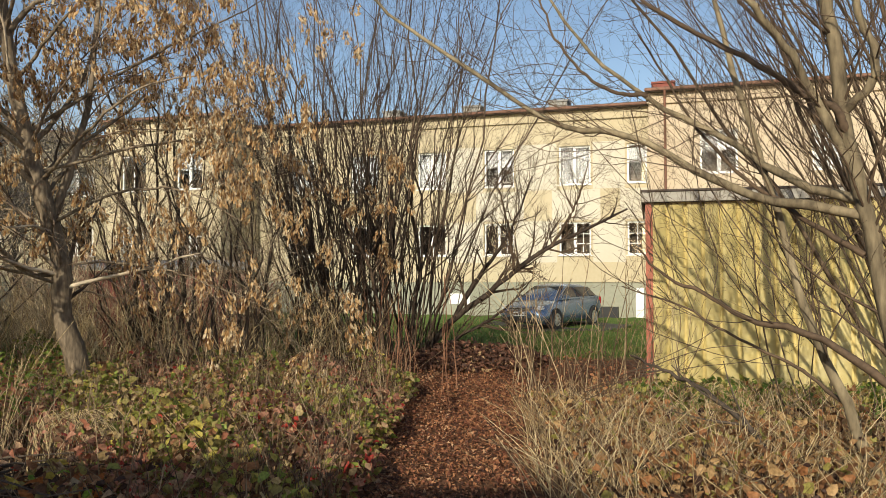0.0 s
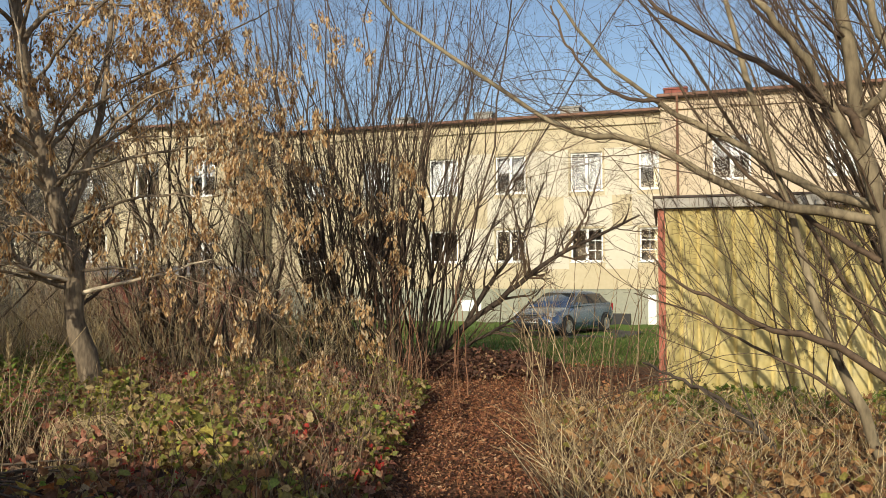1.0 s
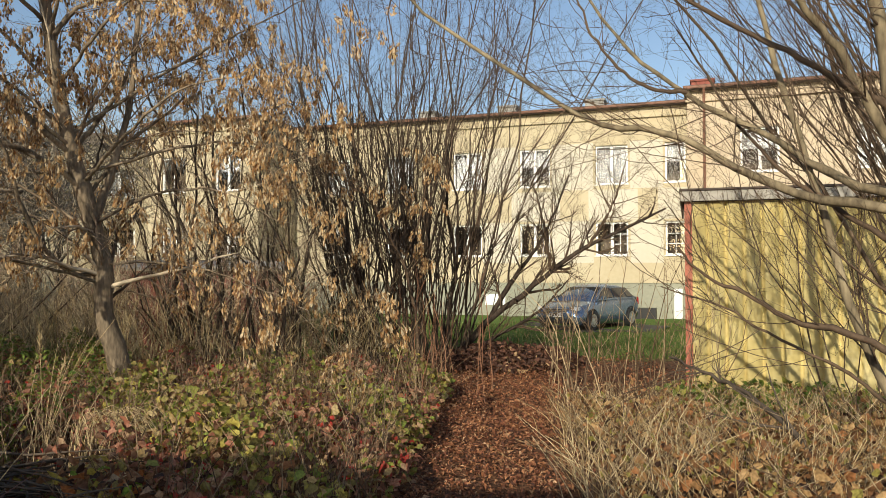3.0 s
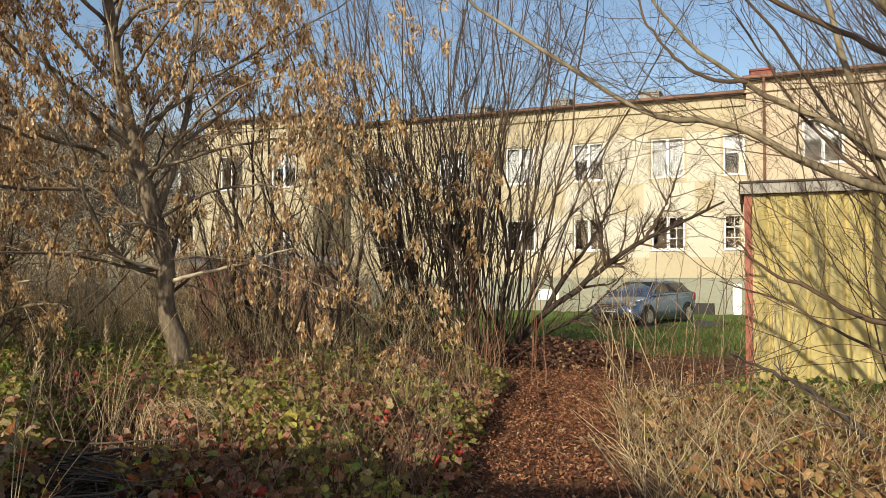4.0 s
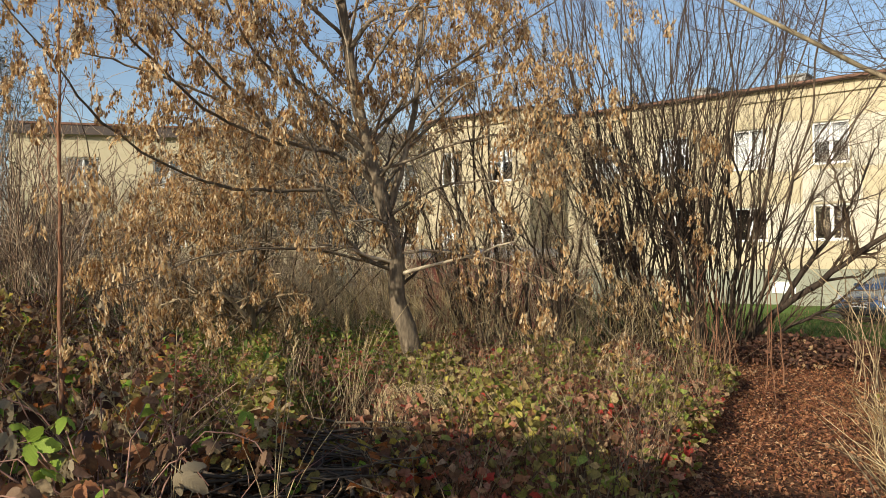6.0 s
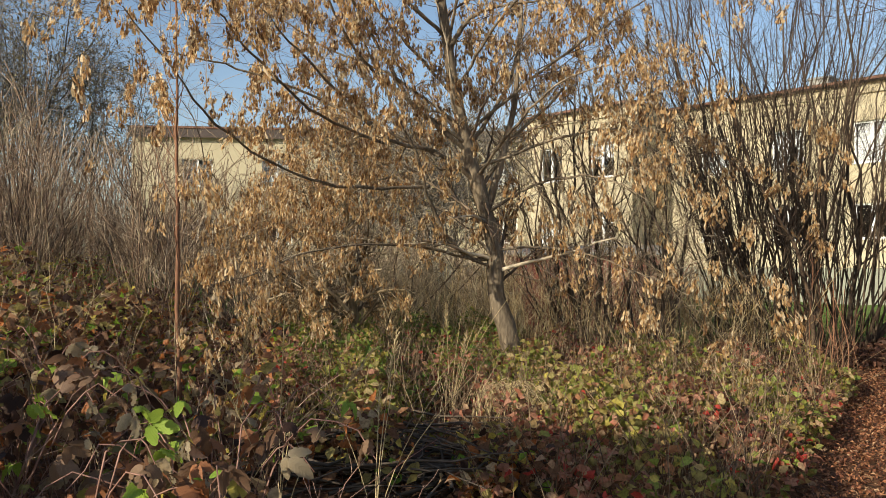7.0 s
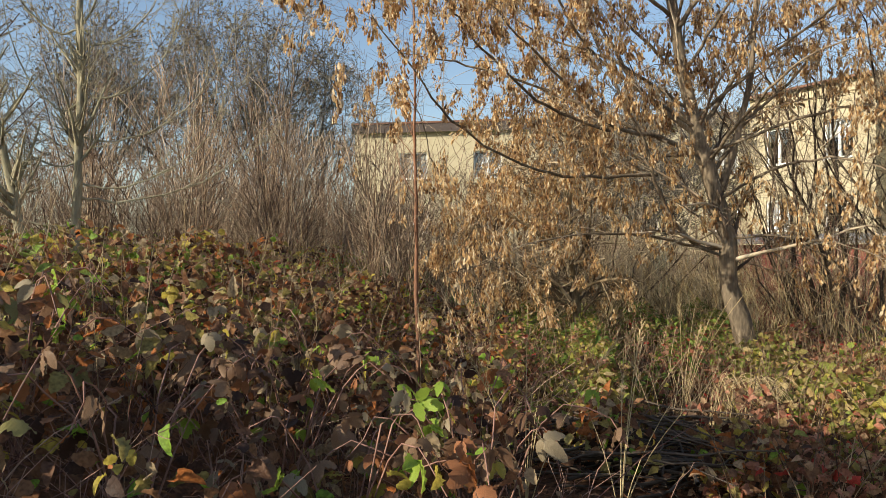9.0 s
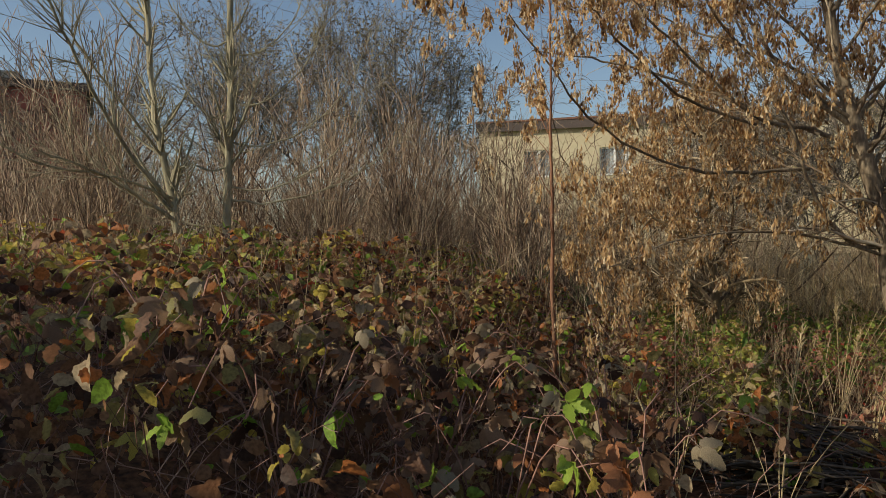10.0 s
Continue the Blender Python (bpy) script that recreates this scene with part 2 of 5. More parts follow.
def ground_material():
    """Soil and rotting leaves, with lawn beyond the thicket and a strip of grit before the house."""
    m, n, l, b = material("ground_soil", 0.95, 0, 0.15)
    a, c, d = noise_node(n, l, 0.5, 6), noise_node(n, l, 22, 8), noise_node(n, l, 4, 6)
    soil = ramp(n, [(0.3, (0.045, 0.027, 0.018)), (0.5, (0.13, 0.065, 0.035)), (0.7, (0.24, 0.125, 0.065))])
    l.new(c.outputs[0], soil.inputs[0])
    lawn = ramp(n, [(0.3, (0.05, 0.10, 0.02)), (0.5, (0.10, 0.17, 0.035)), (0.72, (0.19, 0.21, 0.06))])
    l.new(c.outputs[0], lawn.inputs[0])
    xyz = n.new("ShaderNodeSeparateXYZ")
    l.new(coords(n, l, (1, 1, 1)).outputs[0], xyz.inputs[0])
    edge = n.new("ShaderNodeMath")
    edge.operation = "MULTIPLY_ADD"
    edge.inputs[1].default_value = 2.5
    l.new(d.outputs[0], edge.inputs[0])
    l.new(xyz.outputs["Y"], edge.inputs[2])
    step = n.new("ShaderNodeMapRange")
    step.inputs["From Min"].default_value, step.inputs["From Max"].default_value = 15.2, 16.4
    l.new(edge.outputs[0], step.inputs["Value"])
    mx = n.new("ShaderNodeMix")
    mx.data_type = "RGBA"
    l.new(step.outputs[0], mx.inputs[0])
    l.new(soil.outputs[0], mx.inputs[6])
    l.new(lawn.outputs[0], mx.inputs[7])
    l.new(mx.outputs[2], b.inputs["Base Color"])
    bump(n, l, b, c.outputs[0], 0.8, 0.03)
    return m


M["ground"] = ground_material()

# ---- mesh helpers ----


def mesh_of(name, verts, faces, mat, smooth=False):
    """verts: array n x 3; faces: list of index arrays, each m x k."""
    me = bpy.data.meshes.new(name)
    verts = np.asarray(verts, np.float32)
    me.vertices.add(len(verts))
    me.vertices.foreach_set("co", verts.ravel())
    idx = np.concatenate([np.asarray(f, np.int32).ravel() for f in faces])
    sizes = np.concatenate([np.full(len(f), np.asarray(f).shape[1], np.int32) for f in faces])
    me.loops.add(len(idx))
    me.loops.foreach_set("vertex_index", idx)
    me.polygons.add(len(sizes))
    me.polygons.foreach_set("loop_start", np.concatenate([[0], np.cumsum(sizes)[:-1]]).astype(np.int32))
    me.polygons.foreach_set("loop_total", sizes)
    if smooth:
        me.polygons.foreach_set("use_smooth", np.ones(len(sizes), bool))
    me.update(calc_edges=True)
    me.materials.append(mat)
    return me


class Soup:
    """Gathers many small pieces into one mesh."""

    def __init__(self):
        self.v, self.f, self.n = [], [], 0

    def add(self, verts, faces):
        verts = np.asarray(verts, np.float32).reshape(-1, 3)
        for f in faces:
            self.f.append(np.asarray(f, np.int32) + self.n)
        self.v.append(verts)
        self.n += len(verts)

    def mesh(self, name, mat, smooth=False):
        return mesh_of(name, np.concatenate(self.v), self.f, mat, smooth)

    def object(self, name, mat, parent=None, smooth=False, label=""):
        ob = new(name, self.mesh(name, mat, smooth))
        ob.parent = parent
        return tagged(ob, label)


def unit(a):
    return a / np.maximum(np.linalg.norm(a, axis=-1, keepdims=True), 1e-9)


def tubes(soup, P, R, sides):
    """P: b x n x 3 centre lines, R: b x n radii."""
    b, n = R.shape
    t = unit(np.gradient(P, axis=1))
    ref = np.where(np.abs(t[..., 2:3]) > 0.9, np.array([1.0, 0, 0]), np.array([0, 0, 1.0]))
    u = unit(np.cross(t, ref))
    w = np.cross(t, u)
    a = np.arange(sides) * 2 * np.pi / sides
    ring = u[:, :, None] * np.cos(a)[None, None, :, None] + w[:, :, None] * np.sin(a)[None, None, :, None]
    v = P[:, :, None] + ring * R[:, :, None, None]
    i, j, k = np.meshgrid(np.arange(b), np.arange(n - 1), np.arange(sides), indexing="ij")
    base = i * n * sides + j * sides
    k2 = (k + 1) % sides
    q = np.stack([base + k, base + k2, base + sides + k2, base + sides + k], -1).reshape(-1, 4)
    soup.add(v.reshape(-1, 3), [q])


def spline(points, n, wob=0.0):
    """A smooth line of n points through the given ones."""
    p = np.asarray(points, float)
    q = np.vstack([2 * p[0] - p[1], p, 2 * p[-1] - p[-2]])
    s = np.linspace(0, len(p) - 1 - 1e-6, n)
    i = s.astype(int)
    t = (s - i)[:, None]
    a, b, c, d = q[i], q[i + 1], q[i + 2], q[i + 3]
    out = 0.5 * (2 * b + (c - a) * t + (2 * a - 5 * b + 4 * c - d) * t ** 2 + (3 * b - a - 3 * c + d) * t ** 3)
    out[1:-1] += rng.normal(0, wob, (n - 2, 3))
    return out


def sprout(P, R, count, length, angle, n=5, up=0.05, wob=0.12, span=(0.25, 1.0), thick=0.55, least=0.0012, shrink=0.5):
    """Side shoots of the lines P: returns their lines and radii."""
    b, m = R.shape
    w = np.linalg.norm(np.diff(P, axis=1), axis=-1).sum(1)
    i = rng.choice(b, count, p=w / w.sum())
    u = rng.uniform(span[0], span[1], count)
    s = u * (m - 1) * 0.9999
    k = s.astype(int)
    t = (s - k)[:, None]
    start = P[i, k] * (1 - t) + P[i, k + 1] * t
    r0 = (R[i, k] * (1 - t[:, 0]) + R[i, k + 1] * t[:, 0]) * thick
    tan = unit(P[i, k + 1] - P[i, k])
    side = unit(np.cross(tan, rng.normal(size=(count, 3))))
    a = radians(angle) * rng.uniform(0.6, 1.3, count)[:, None]
    d = unit(tan * np.cos(a) + side * np.sin(a))
    L = length * rng.uniform(0.45, 1.15, count) * (1 - shrink * u)
    out = [start]
    for _ in range(n - 1):
        d = unit(d + np.array([0, 0, up]) + rng.normal(0, wob, (count, 3)))
        out.append(out[-1] + d * (L / (n - 1))[:, None])
    r = np.maximum(r0[:, None] * np.linspace(1, 0.3, n), least)
    return np.stack(out, 1), r


def rotations(n, tilt=0.6, up=None):
    """Random turns about z, then leaning by about tilt."""
    a, b, c = rng.uniform(0, 2 * np.pi, n), rng.normal(0, tilt, n), rng.normal(0, tilt, n)
    z, o = np.zeros(n), np.ones(n)
    rz = np.stack([np.cos(a), -np.sin(a), z, np.sin(a), np.cos(a), z, z, z, o], -1).reshape(-1, 3, 3)
    rx = np.stack([o, z, z, z, np.cos(b), -np.sin(b), z, np.sin(b), np.cos(b)], -1).reshape(-1, 3, 3)
    ry = np.stack([np.cos(c), z, np.sin(c), z, o, z, -np.sin(c), z, np.cos(c)], -1).reshape(-1, 3, 3)
    return rz @ rx @ ry


def strew(soup, template, pos, rot, size):
    """Puts a copy of the template at each place."""
    tv, tf = template
    v = np.einsum("nij,kj->nki", rot, tv) * np.asarray(size)[:, None, None] + pos[:, None]
    off = (np.arange(len(pos)) * len(tv))[:, None, None]
    soup.add(v.reshape(-1, 3), [(np.asarray(f)[None] + off).reshape(-1, np.asarray(f).shape[1]) for f in tf])


def leaf_shape(width, fold, curl, teeth=4, wave=0.05):
    """A toothed pointed leaf one unit long along x, folded at its rib, curled at its tip and wavy at its edge."""
    xs = np.linspace(0, 1, teeth + 1)
    rib = np.stack([xs, 0 * xs, -curl * xs ** 2], -1)
    w = width * 1.35 * xs ** 0.55 * (1 - xs) ** 0.8 * 1.25
    w[0], w[-1] = 0.02, 0.0
    w[1:-1] *= np.where(np.arange(teeth - 1) % 2, 0.9, 1.1)
    up = wave * np.where(np.arange(teeth + 1) % 2, 1.0, -1.0)
    left = rib + np.stack([0.06 * np.ones_like(xs), w, fold * w + up], -1)
    right = rib + np.stack([0.06 * np.ones_like(xs), -w, fold * w * 0.8 - up], -1)
    left[-1] = right[-1] = rib[-1]
    k = np.arange(teeth)
    m = teeth + 1
    v = np.concatenate([rib, left, right])
    return v, [np.stack([k, k + 1, m + k + 1, m + k], -1)[:, ::-1], np.stack([k, k + 1, 2 * m + k + 1, 2 * m + k], -1)]


def three_leaves(width, fold, curl, teeth):
    """A leaf of three leaflets on a short stalk."""
    v, f = leaf_shape(width, fold, curl, teeth)
    vs, fs = [], []
    for k, (turn, x, scale, dip) in enumerate(((0.0, 0.22, 0.95, 0.15), (1.15, 0.12, 0.75, 0.3), (-1.15, 0.12, 0.75, 0.3))):
        c, n = math.cos(turn), math.sin(turn)
        q = v * scale
        q = np.stack([q[:, 0] * c - q[:, 1] * n + x, q[:, 0] * n + q[:, 1] * c, q[:, 2] - dip * np.hypot(q[:, 0], q[:, 1])], -1)
        vs.append(q)
        fs += [g + k * len(v) for g in f]
    n = 3 * len(v)
    vs.append(np.array([(-0.35, 0.008, 0.02), (-0.35, -0.008, 0.02), (0.24, -0.008, -0.01), (0.24, 0.008, -0.01)]))
    fs.append(np.array([[n, n + 1, n + 2, n + 3]]))
    return np.concatenate(vs), fs


LEAVES = [leaf_shape(0.48, 0.25, 0.2, 3), leaf_shape(0.52, 0.45, 0.5), leaf_shape(0.42, -0.25, 0.35, 3), leaf_shape(0.48, 0.8, 0.7, 3)]
FINE_LEAVES = [leaf_shape(0.5, 0.15, 0.45, 8, 0.03), leaf_shape(0.54, 0.5, 0.75, 8, 0.05), leaf_shape(0.46, -0.35, 0.6, 8, 0.04), leaf_shape(0.5, 0.9, 1.0, 8, 0.06), leaf_shape(0.42, -0.6, 0.2, 8, 0.05)]
SMALL_LEAVES = [leaf_shape(0.36, 0.3, 0.3, 3), leaf_shape(0.32, 0.7, 0.6, 3)]
SCRAPS = [leaf_shape(0.42, 0.35, 0.3, 2), leaf_shape(0.34, 0.9, 0.7, 2)]


def samara_cluster():
    """A bunch of hanging winged seeds, about one unit long."""
    s = Soup()
    s.add(np.array([(-0.012, 0, 0.05), (0.012, 0, 0.05), (0.006, 0.004, -0.85), (-0.006, 0.004, -0.85)]), [np.array([[0, 1, 2, 3]])])
    for _ in range(20):
        lean = rng.normal(0, 0.22, 2)
        drop = rng.uniform(0, 0.72)
        wide = 0.03 + 0.09 * math.sin(math.pi * min(drop / 0.72 + 0.12, 1.0))
        top = np.array([rng.normal(0, wide), rng.normal(0, wide), -drop])
        down = unit(np.array([lean[0], lean[1], -1.0]))
        side = unit(np.cross(down, rng.normal(size=3)))
        ln = rng.uniform(0.19, 0.28)
        mid = top + down * ln * 0.55
        tip = top + down * ln
        v = np.array([top, mid + side * 0.05, tip + side * 0.025, tip - side * 0.04, mid - side * 0.04 + np.cross(side, down) * 0.03])
        s.add(v, [np.array([[0, 1, 4]]), np.array([[1, 2, 3, 4]])])
    return np.concatenate(s.v), s.f


def box(bm, x0, x1, y0, y1, z0, z1, m=Matrix(), bev=0.0):
    """A box added to a bmesh."""
    c = bmesh.new()
    bmesh.ops.create_cube(c, size=1.0)
    bmesh.ops.transform(c, verts=c.verts, matrix=Matrix.LocRotScale(((x0 + x1) / 2, (y0 + y1) / 2, (z0 + z1) / 2), None, (x1 - x0, y1 - y0, z1 - z0)))
    if bev:
        bmesh.ops.bevel(c, geom=c.edges[:], offset=bev, segments=2, affect="EDGES")
    bmesh.ops.transform(c, verts=c.verts, matrix=m)
    vs = [bm.verts.new(v.co) for v in c.verts]
    for f in c.faces:
        bm.faces.new([vs[v.index] for v in f.verts])
    c.free()


def part(name, bm, mat, parent=None, label="", smooth=False):
    me = bpy.data.meshes.new(name)
    bmesh.ops.recalc_face_normals(bm, faces=bm.faces)
    bm.to_mesh(me)
    bm.free()
    if smooth:
        me.polygons.foreach_set("use_smooth", np.ones(len(me.polygons), bool))
    me.materials.append(mat)
    ob = new(name, me)
    ob.parent = parent
    return tagged(ob, label)


def boxes(name, specs, mat, parent=None, label="", bev=0.0):
    bm = bmesh.new()
    for s in specs:
        box(bm, *s, bev=bev)
    return part(name, bm, mat, parent, label)


def empty(name, m, label, category, group="", kind=""):
    e = new(name)
    e.matrix_world = m
    return tagged(e, label, category, group, kind)


# ---- ground ----


def smooth_step(a, b, v):
    t = np.clip((v - a) / (b - a), 0, 1)
    return t * t * (3 - 2 * t)


def bank(x, y):
    """How far a place lies up the bramble bank."""
    return -0.75 * x - 0.66 * y


def ground_z(x, y):
    x, y = np.asarray(x, float), np.asarray(y, float)
    s = bank(x, y)
    z = (0.88 * smooth_step(0.5, 3.6, s) + 0.3 * smooth_step(3.0, 8.0, s)) * smooth_step(0.5, 3.6, -x) * smooth_step(-2.2, 0.9, y) - 0.31 * smooth_step(12, 21, y)
    z += 0.32 * np.exp(-(((x - 0.5) / 1.1) ** 2 + ((y - 12.6) / 0.8) ** 2))
    z += 0.035 * np.sin(x * 2.1 + 0.7) * np.cos(y * 1.7) + 0.02 * np.sin(x * 5.3 + y * 4.1)
    return z


def build_ground():
    a = np.concatenate([-np.geomspace(14, 900, 26)[::-1], np.linspace(-13.6, 13.6, 137), np.geomspace(14, 900, 26)])
    b = np.concatenate([-np.geomspace(5, 900, 26)[::-1], np.linspace(-4.8, 24, 145), np.geomspace(24.5, 900, 26)])
    X, Y = np.meshgrid(a, b)
    v = np.stack([X, Y, ground_z(X, Y)], -1).reshape(-1, 3)
    n, m = len(a), len(b)
    i, j = np.meshgrid(np.arange(n - 1), np.arange(m - 1))
    k = (j * n + i).ravel()
    ob = new("ground", mesh_of("ground", v, [np.stack([k, k + 1, k + n + 1, k + n], -1)], M["ground"], True))
    tagged(ob, "brown soil with leaf litter and a lawn before the house", "ground", kind="structure")


build_ground()

# ---- houses ----


def facade(parent, name, length, z0, z1, holes, mat, thick=0.35):
    """A wall along local x from 0 to length, its outside at y = 0, with holes (x0, x1, z0, z1)."""
    us = sorted({0.0, length, *[h[0] for h in holes], *[h[1] for h in holes]})
    zs = sorted({z0, z1, *[h[2] for h in holes], *[h[3] for h in holes]})
    nu, nz = len(us) - 1, len(zs) - 1
    solid = [[not any(h[0] <= (us[i] + us[i + 1]) / 2 <= h[1] and h[2] <= (zs[j] + zs[j + 1]) / 2 <= h[3] for h in holes) for j in range(nz)] for i in range(nu)]
    bm = bmesh.new()
    V = {}

    def vert(i, j, k):
        if (i, j, k) not in V:
            V[i, j, k] = bm.verts.new((us[i], k * thick, zs[j]))
        return V[i, j, k]

    for i in range(nu):
        for j in range(nz):
            if not solid[i][j]:
                continue
            for k in (0, 1):
                bm.faces.new((vert(i, j, k), vert(i + 1, j, k), vert(i + 1, j + 1, k), vert(i, j + 1, k)))
            for di, dj, p, q in ((-1, 0, (i, j), (i, j + 1)), (1, 0, (i + 1, j), (i + 1, j + 1)), (0, -1, (i, j), (i + 1, j)), (0, 1, (i, j + 1), (i + 1, j + 1))):
                x, y = i + di, j + dj
                if not (0 <= x < nu and 0 <= y < nz and solid[x][y]):
                    bm.faces.new((vert(*p, 0), vert(*q, 0), vert(*q, 1), vert(*p, 1)))
    return part(name, bm, mat, parent)


def house_window(parent, h, style=0):
    """A white plastic window in the hole h: frame, mullion, sash bars, panes, sill and what hangs behind."""
    x0, x1, z0, z1 = h
    f = 0.07
    xm = x0 + (x1 - x0) * 0.5
    win = boxes("window", [(x0, x0 + f, 0.10, 0.18, z0, z1), (x1 - f, x1, 0.10, 0.18, z0, z1), (x0 + f, x1 - f, 0.10, 0.18, z0, z0 + f), (x0 + f, x1 - f, 0.10, 0.18, z1 - f, z1)], M["white"], parent)
    if x1 - x0 > 0.9:
        boxes("mullion", [(xm - 0.06, xm + 0.06, 0.095, 0.175, z0 + f, z1 - f)], M["white"], win)
        halves = [(x0 + f, xm - 0.06), (xm + 0.06, x1 - f)]
    else:
        halves = [(x0 + f, x1 - f)]
    for k, (a, b) in enumerate(halves):
        pane = boxes("pane", [(a, b, 0.135, 0.145, z0 + f, z1 - f)], M["glass"], win)
        pane.visible_shadow = False
        if style == 1 and k == len(halves) - 1:
            boxes("sash_bar", [(a, b, 0.115, 0.134, z0 + f + (z1 - z0) * q, z0 + f + (z1 - z0) * q + 0.03) for q in (0.28, 0.58)] + [((a + b) / 2 - 0.012, (a + b) / 2 + 0.012, 0.112, 0.134, z0 + f, z1 - f)], M["white"], win)
        if style in (2, 3):
            n = 24
            s = Soup()
            xs = np.linspace(a, b, n)
            top, low = z1 - f, z0 + f + (0.5 if style == 3 else 0.02) * (z1 - z0)
            ys = 0.3 + 0.02 * np.sin(np.arange(n) * 2.1)
            v = np.concatenate([np.stack([xs, ys, np.full(n, top)], -1), np.stack([xs, ys, np.full(n, low)], -1)])
            i = np.arange(n - 1)
            s.add(v, [np.stack([i, i + 1, n + i + 1, n + i], -1)])
            s.object("curtain", M["curtain"], win)
    boxes("sill", [(x0 - 0.05, x1 + 0.05, -0.06, 0.1, z0 - 0.04, z0 - 0.002)], M["white"], win)
    return win


def house_section(name, p, direction, length, depth, roof_z, cols, mat, label, width=1.32, plinth=True, styles=(1, 2, 0, 3), storeys=((2.25, 3.63), (5.2, 6.82)), base=-0.5):
    """A two-storey section of a flat-roofed house, its front along direction from p."""
    d = Vector((*direction, 0)).normalized()
    m = Matrix.Translation((*p, 0)) @ Matrix(((d.x, -d.y, 0, 0), (d.y, d.x, 0, 0), (0, 0, 1, 0), (0, 0, 0, 1)))
    e = empty(name, m, label, "house")
    cols = [c if isinstance(c, tuple) else (c, width) for c in cols]
    holes = [(c - w / 2, c + w / 2, a, b) for c, w in cols for a, b in storeys]
    facade(e, "front_wall", length, 1.12 if plinth else base, roof_z, holes, mat)
    if plinth:
        boxes("plinth", [(0, length, 0.04, 0.39, base, 1.118)], M["plinth"], e, "grey green painted plinth")
    boxes("side_wall", [(0.002, 0.35, 0.352, depth, base, roof_z)], mat, e)
    boxes("side_wall", [(length - 0.35, length - 0.002, 0.352, depth, base, roof_z)], mat, e)
    boxes("back_wall", [(0.352, length - 0.352, depth - 0.35, depth, base, roof_z)], mat, e)
    # dark boards added behind the windows stand in for unlit rooms
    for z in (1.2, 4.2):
        boxes("dark_backing", [(0.36, length - 0.36, 1.3, 1.4, z, z + 2.9)], M["stick"], e)
    boxes("roof", [(-0.12, length + 0.12, -0.28, depth + 0.2, roof_z + 0.002, roof_z + 0.16)], M["roof_dark"], e, "dark felt flat roof")
    boxes("cornice", [(-0.05, length + 0.05, -0.1, -0.002, roof_z - 0.42, roof_z - 0.34)], mat, e)
    bm = bmesh.new()
    box(bm, -0.13, length + 0.13, -0.36, -0.285, roof_z + 0.03, roof_z + 0.13, bev=0.02)
    part("gutter", bm, M["trim_brown"], e, "red brown gutter")
    for k, h in enumerate(holes):
        house_window(e, h, styles[k % len(styles)])
    return e


def downpipe(parent, x, roof_z):
    s = Soup()
    tubes(s, np.array([[[x, -0.3, roof_z + 0.05], [x, -0.24, roof_z - 0.2], [x, -0.12, roof_z - 0.55], [x, -0.12, 4.0], [x, -0.12, 0.3]]]), np.full((1, 5), 0.05), 8)
    s.object("downpipe", M["trim_brown"], parent, True, "red brown metal downpipe")


FX = (0.956, -0.293)
main = house_section("house_middle", (-8.45, 36.2), FX, 17.9, 11, 8.3, [2.2, 5.4, 8.6, 11.62, 14.85, (17.38, 0.8)], M["plaster_yellow"], "long two-storey house with yellow plaster and white windows", styles=(1, 2, 0, 2, 0, 2, 1, 3, 1, 2, 1, 3))
for a, b, c, d in [(a, b, c, d) for a, b in ((9.3, 10.9), (12.35, 14.1), (15.6, 16.9)) for c, d in ((1.95, 3.7), (5.0, 6.95))] + [(a, b, 3.72, 4.98) for a, b in ((10.6, 12.7), (13.9, 15.9), (16.7, 17.85))]:
    boxes("light_panel", [(a, b, -0.004, -0.0005, c, d)], M["plaster_cream"], main, "paler patched plaster")
for cx in (9.4, 12.9):
    boxes("basement_window", [(cx, cx + 0.9, 0.0, 0.036, 0.15, 0.62)], M["white"], main, "small white basement window")
boxes("utility_box", [(17.3, 17.62, -0.3, 0.036, -0.5, 0.9)], M["white"], main, "white painted utility box", 0.01)
# shade at the foot of the plinth, put in as a black box
boxes("plinth_shade", [(15.0, 16.6, -0.5, 0.036, -0.5, 0.12)], M["black_trim"], main, "black box in place of the shade at the plinth foot")
for cx in (6.4, 10.2, 14.05):
    boxes("chimney", [(cx - 0.4, cx + 0.4, 0.8, 1.6, 8.465, 8.9), (cx - 0.46, cx + 0.46, 0.74, 1.66, 8.9, 8.98)], M["concrete"], main)
wing_l = house_section("house_wing", (-15.1, 34.9), FX, 6.0, 12, 8.3, [1.5, 4.4], M["plaster_yellow"], "projecting yellow house wing with white windows", styles=(2, 0, 1, 3))
wing_r = house_section("house_wing", (8.0, 28.75), FX, 18.0, 13, 8.3, [2.5, 6.3, 9.7, 13.0, 16.2], M["plaster_pink"], "projecting pale pink yellow house wing with white windows", styles=(2, 3, 2, 2))
downpipe(wing_r, 0.6, 8.3)
boxes("chimney", [(0.15, 0.95, 0.6, 1.4, 8.465, 8.8), (0.1, 1.0, 0.55, 1.45, 8.8, 8.87)], M["brick_red"], wing_r)
far = house_section("far_house", (-34.6, 27.2), (0.80, 0.60), 26.0, 11, 8.55, [3.4, 7.6, 11.8, 16.0, 20.2, 24.2], M["plaster_far"], "far cream two-storey house with a dark flat roof", styles=(0, 2), storeys=((2.4, 3.9), (5.5, 7.0)), width=1.6)
boxes("parapet", [(-0.1, 26.1, -0.32, -0.285, 8.1, 8.55)], M["roof_dark"], far)


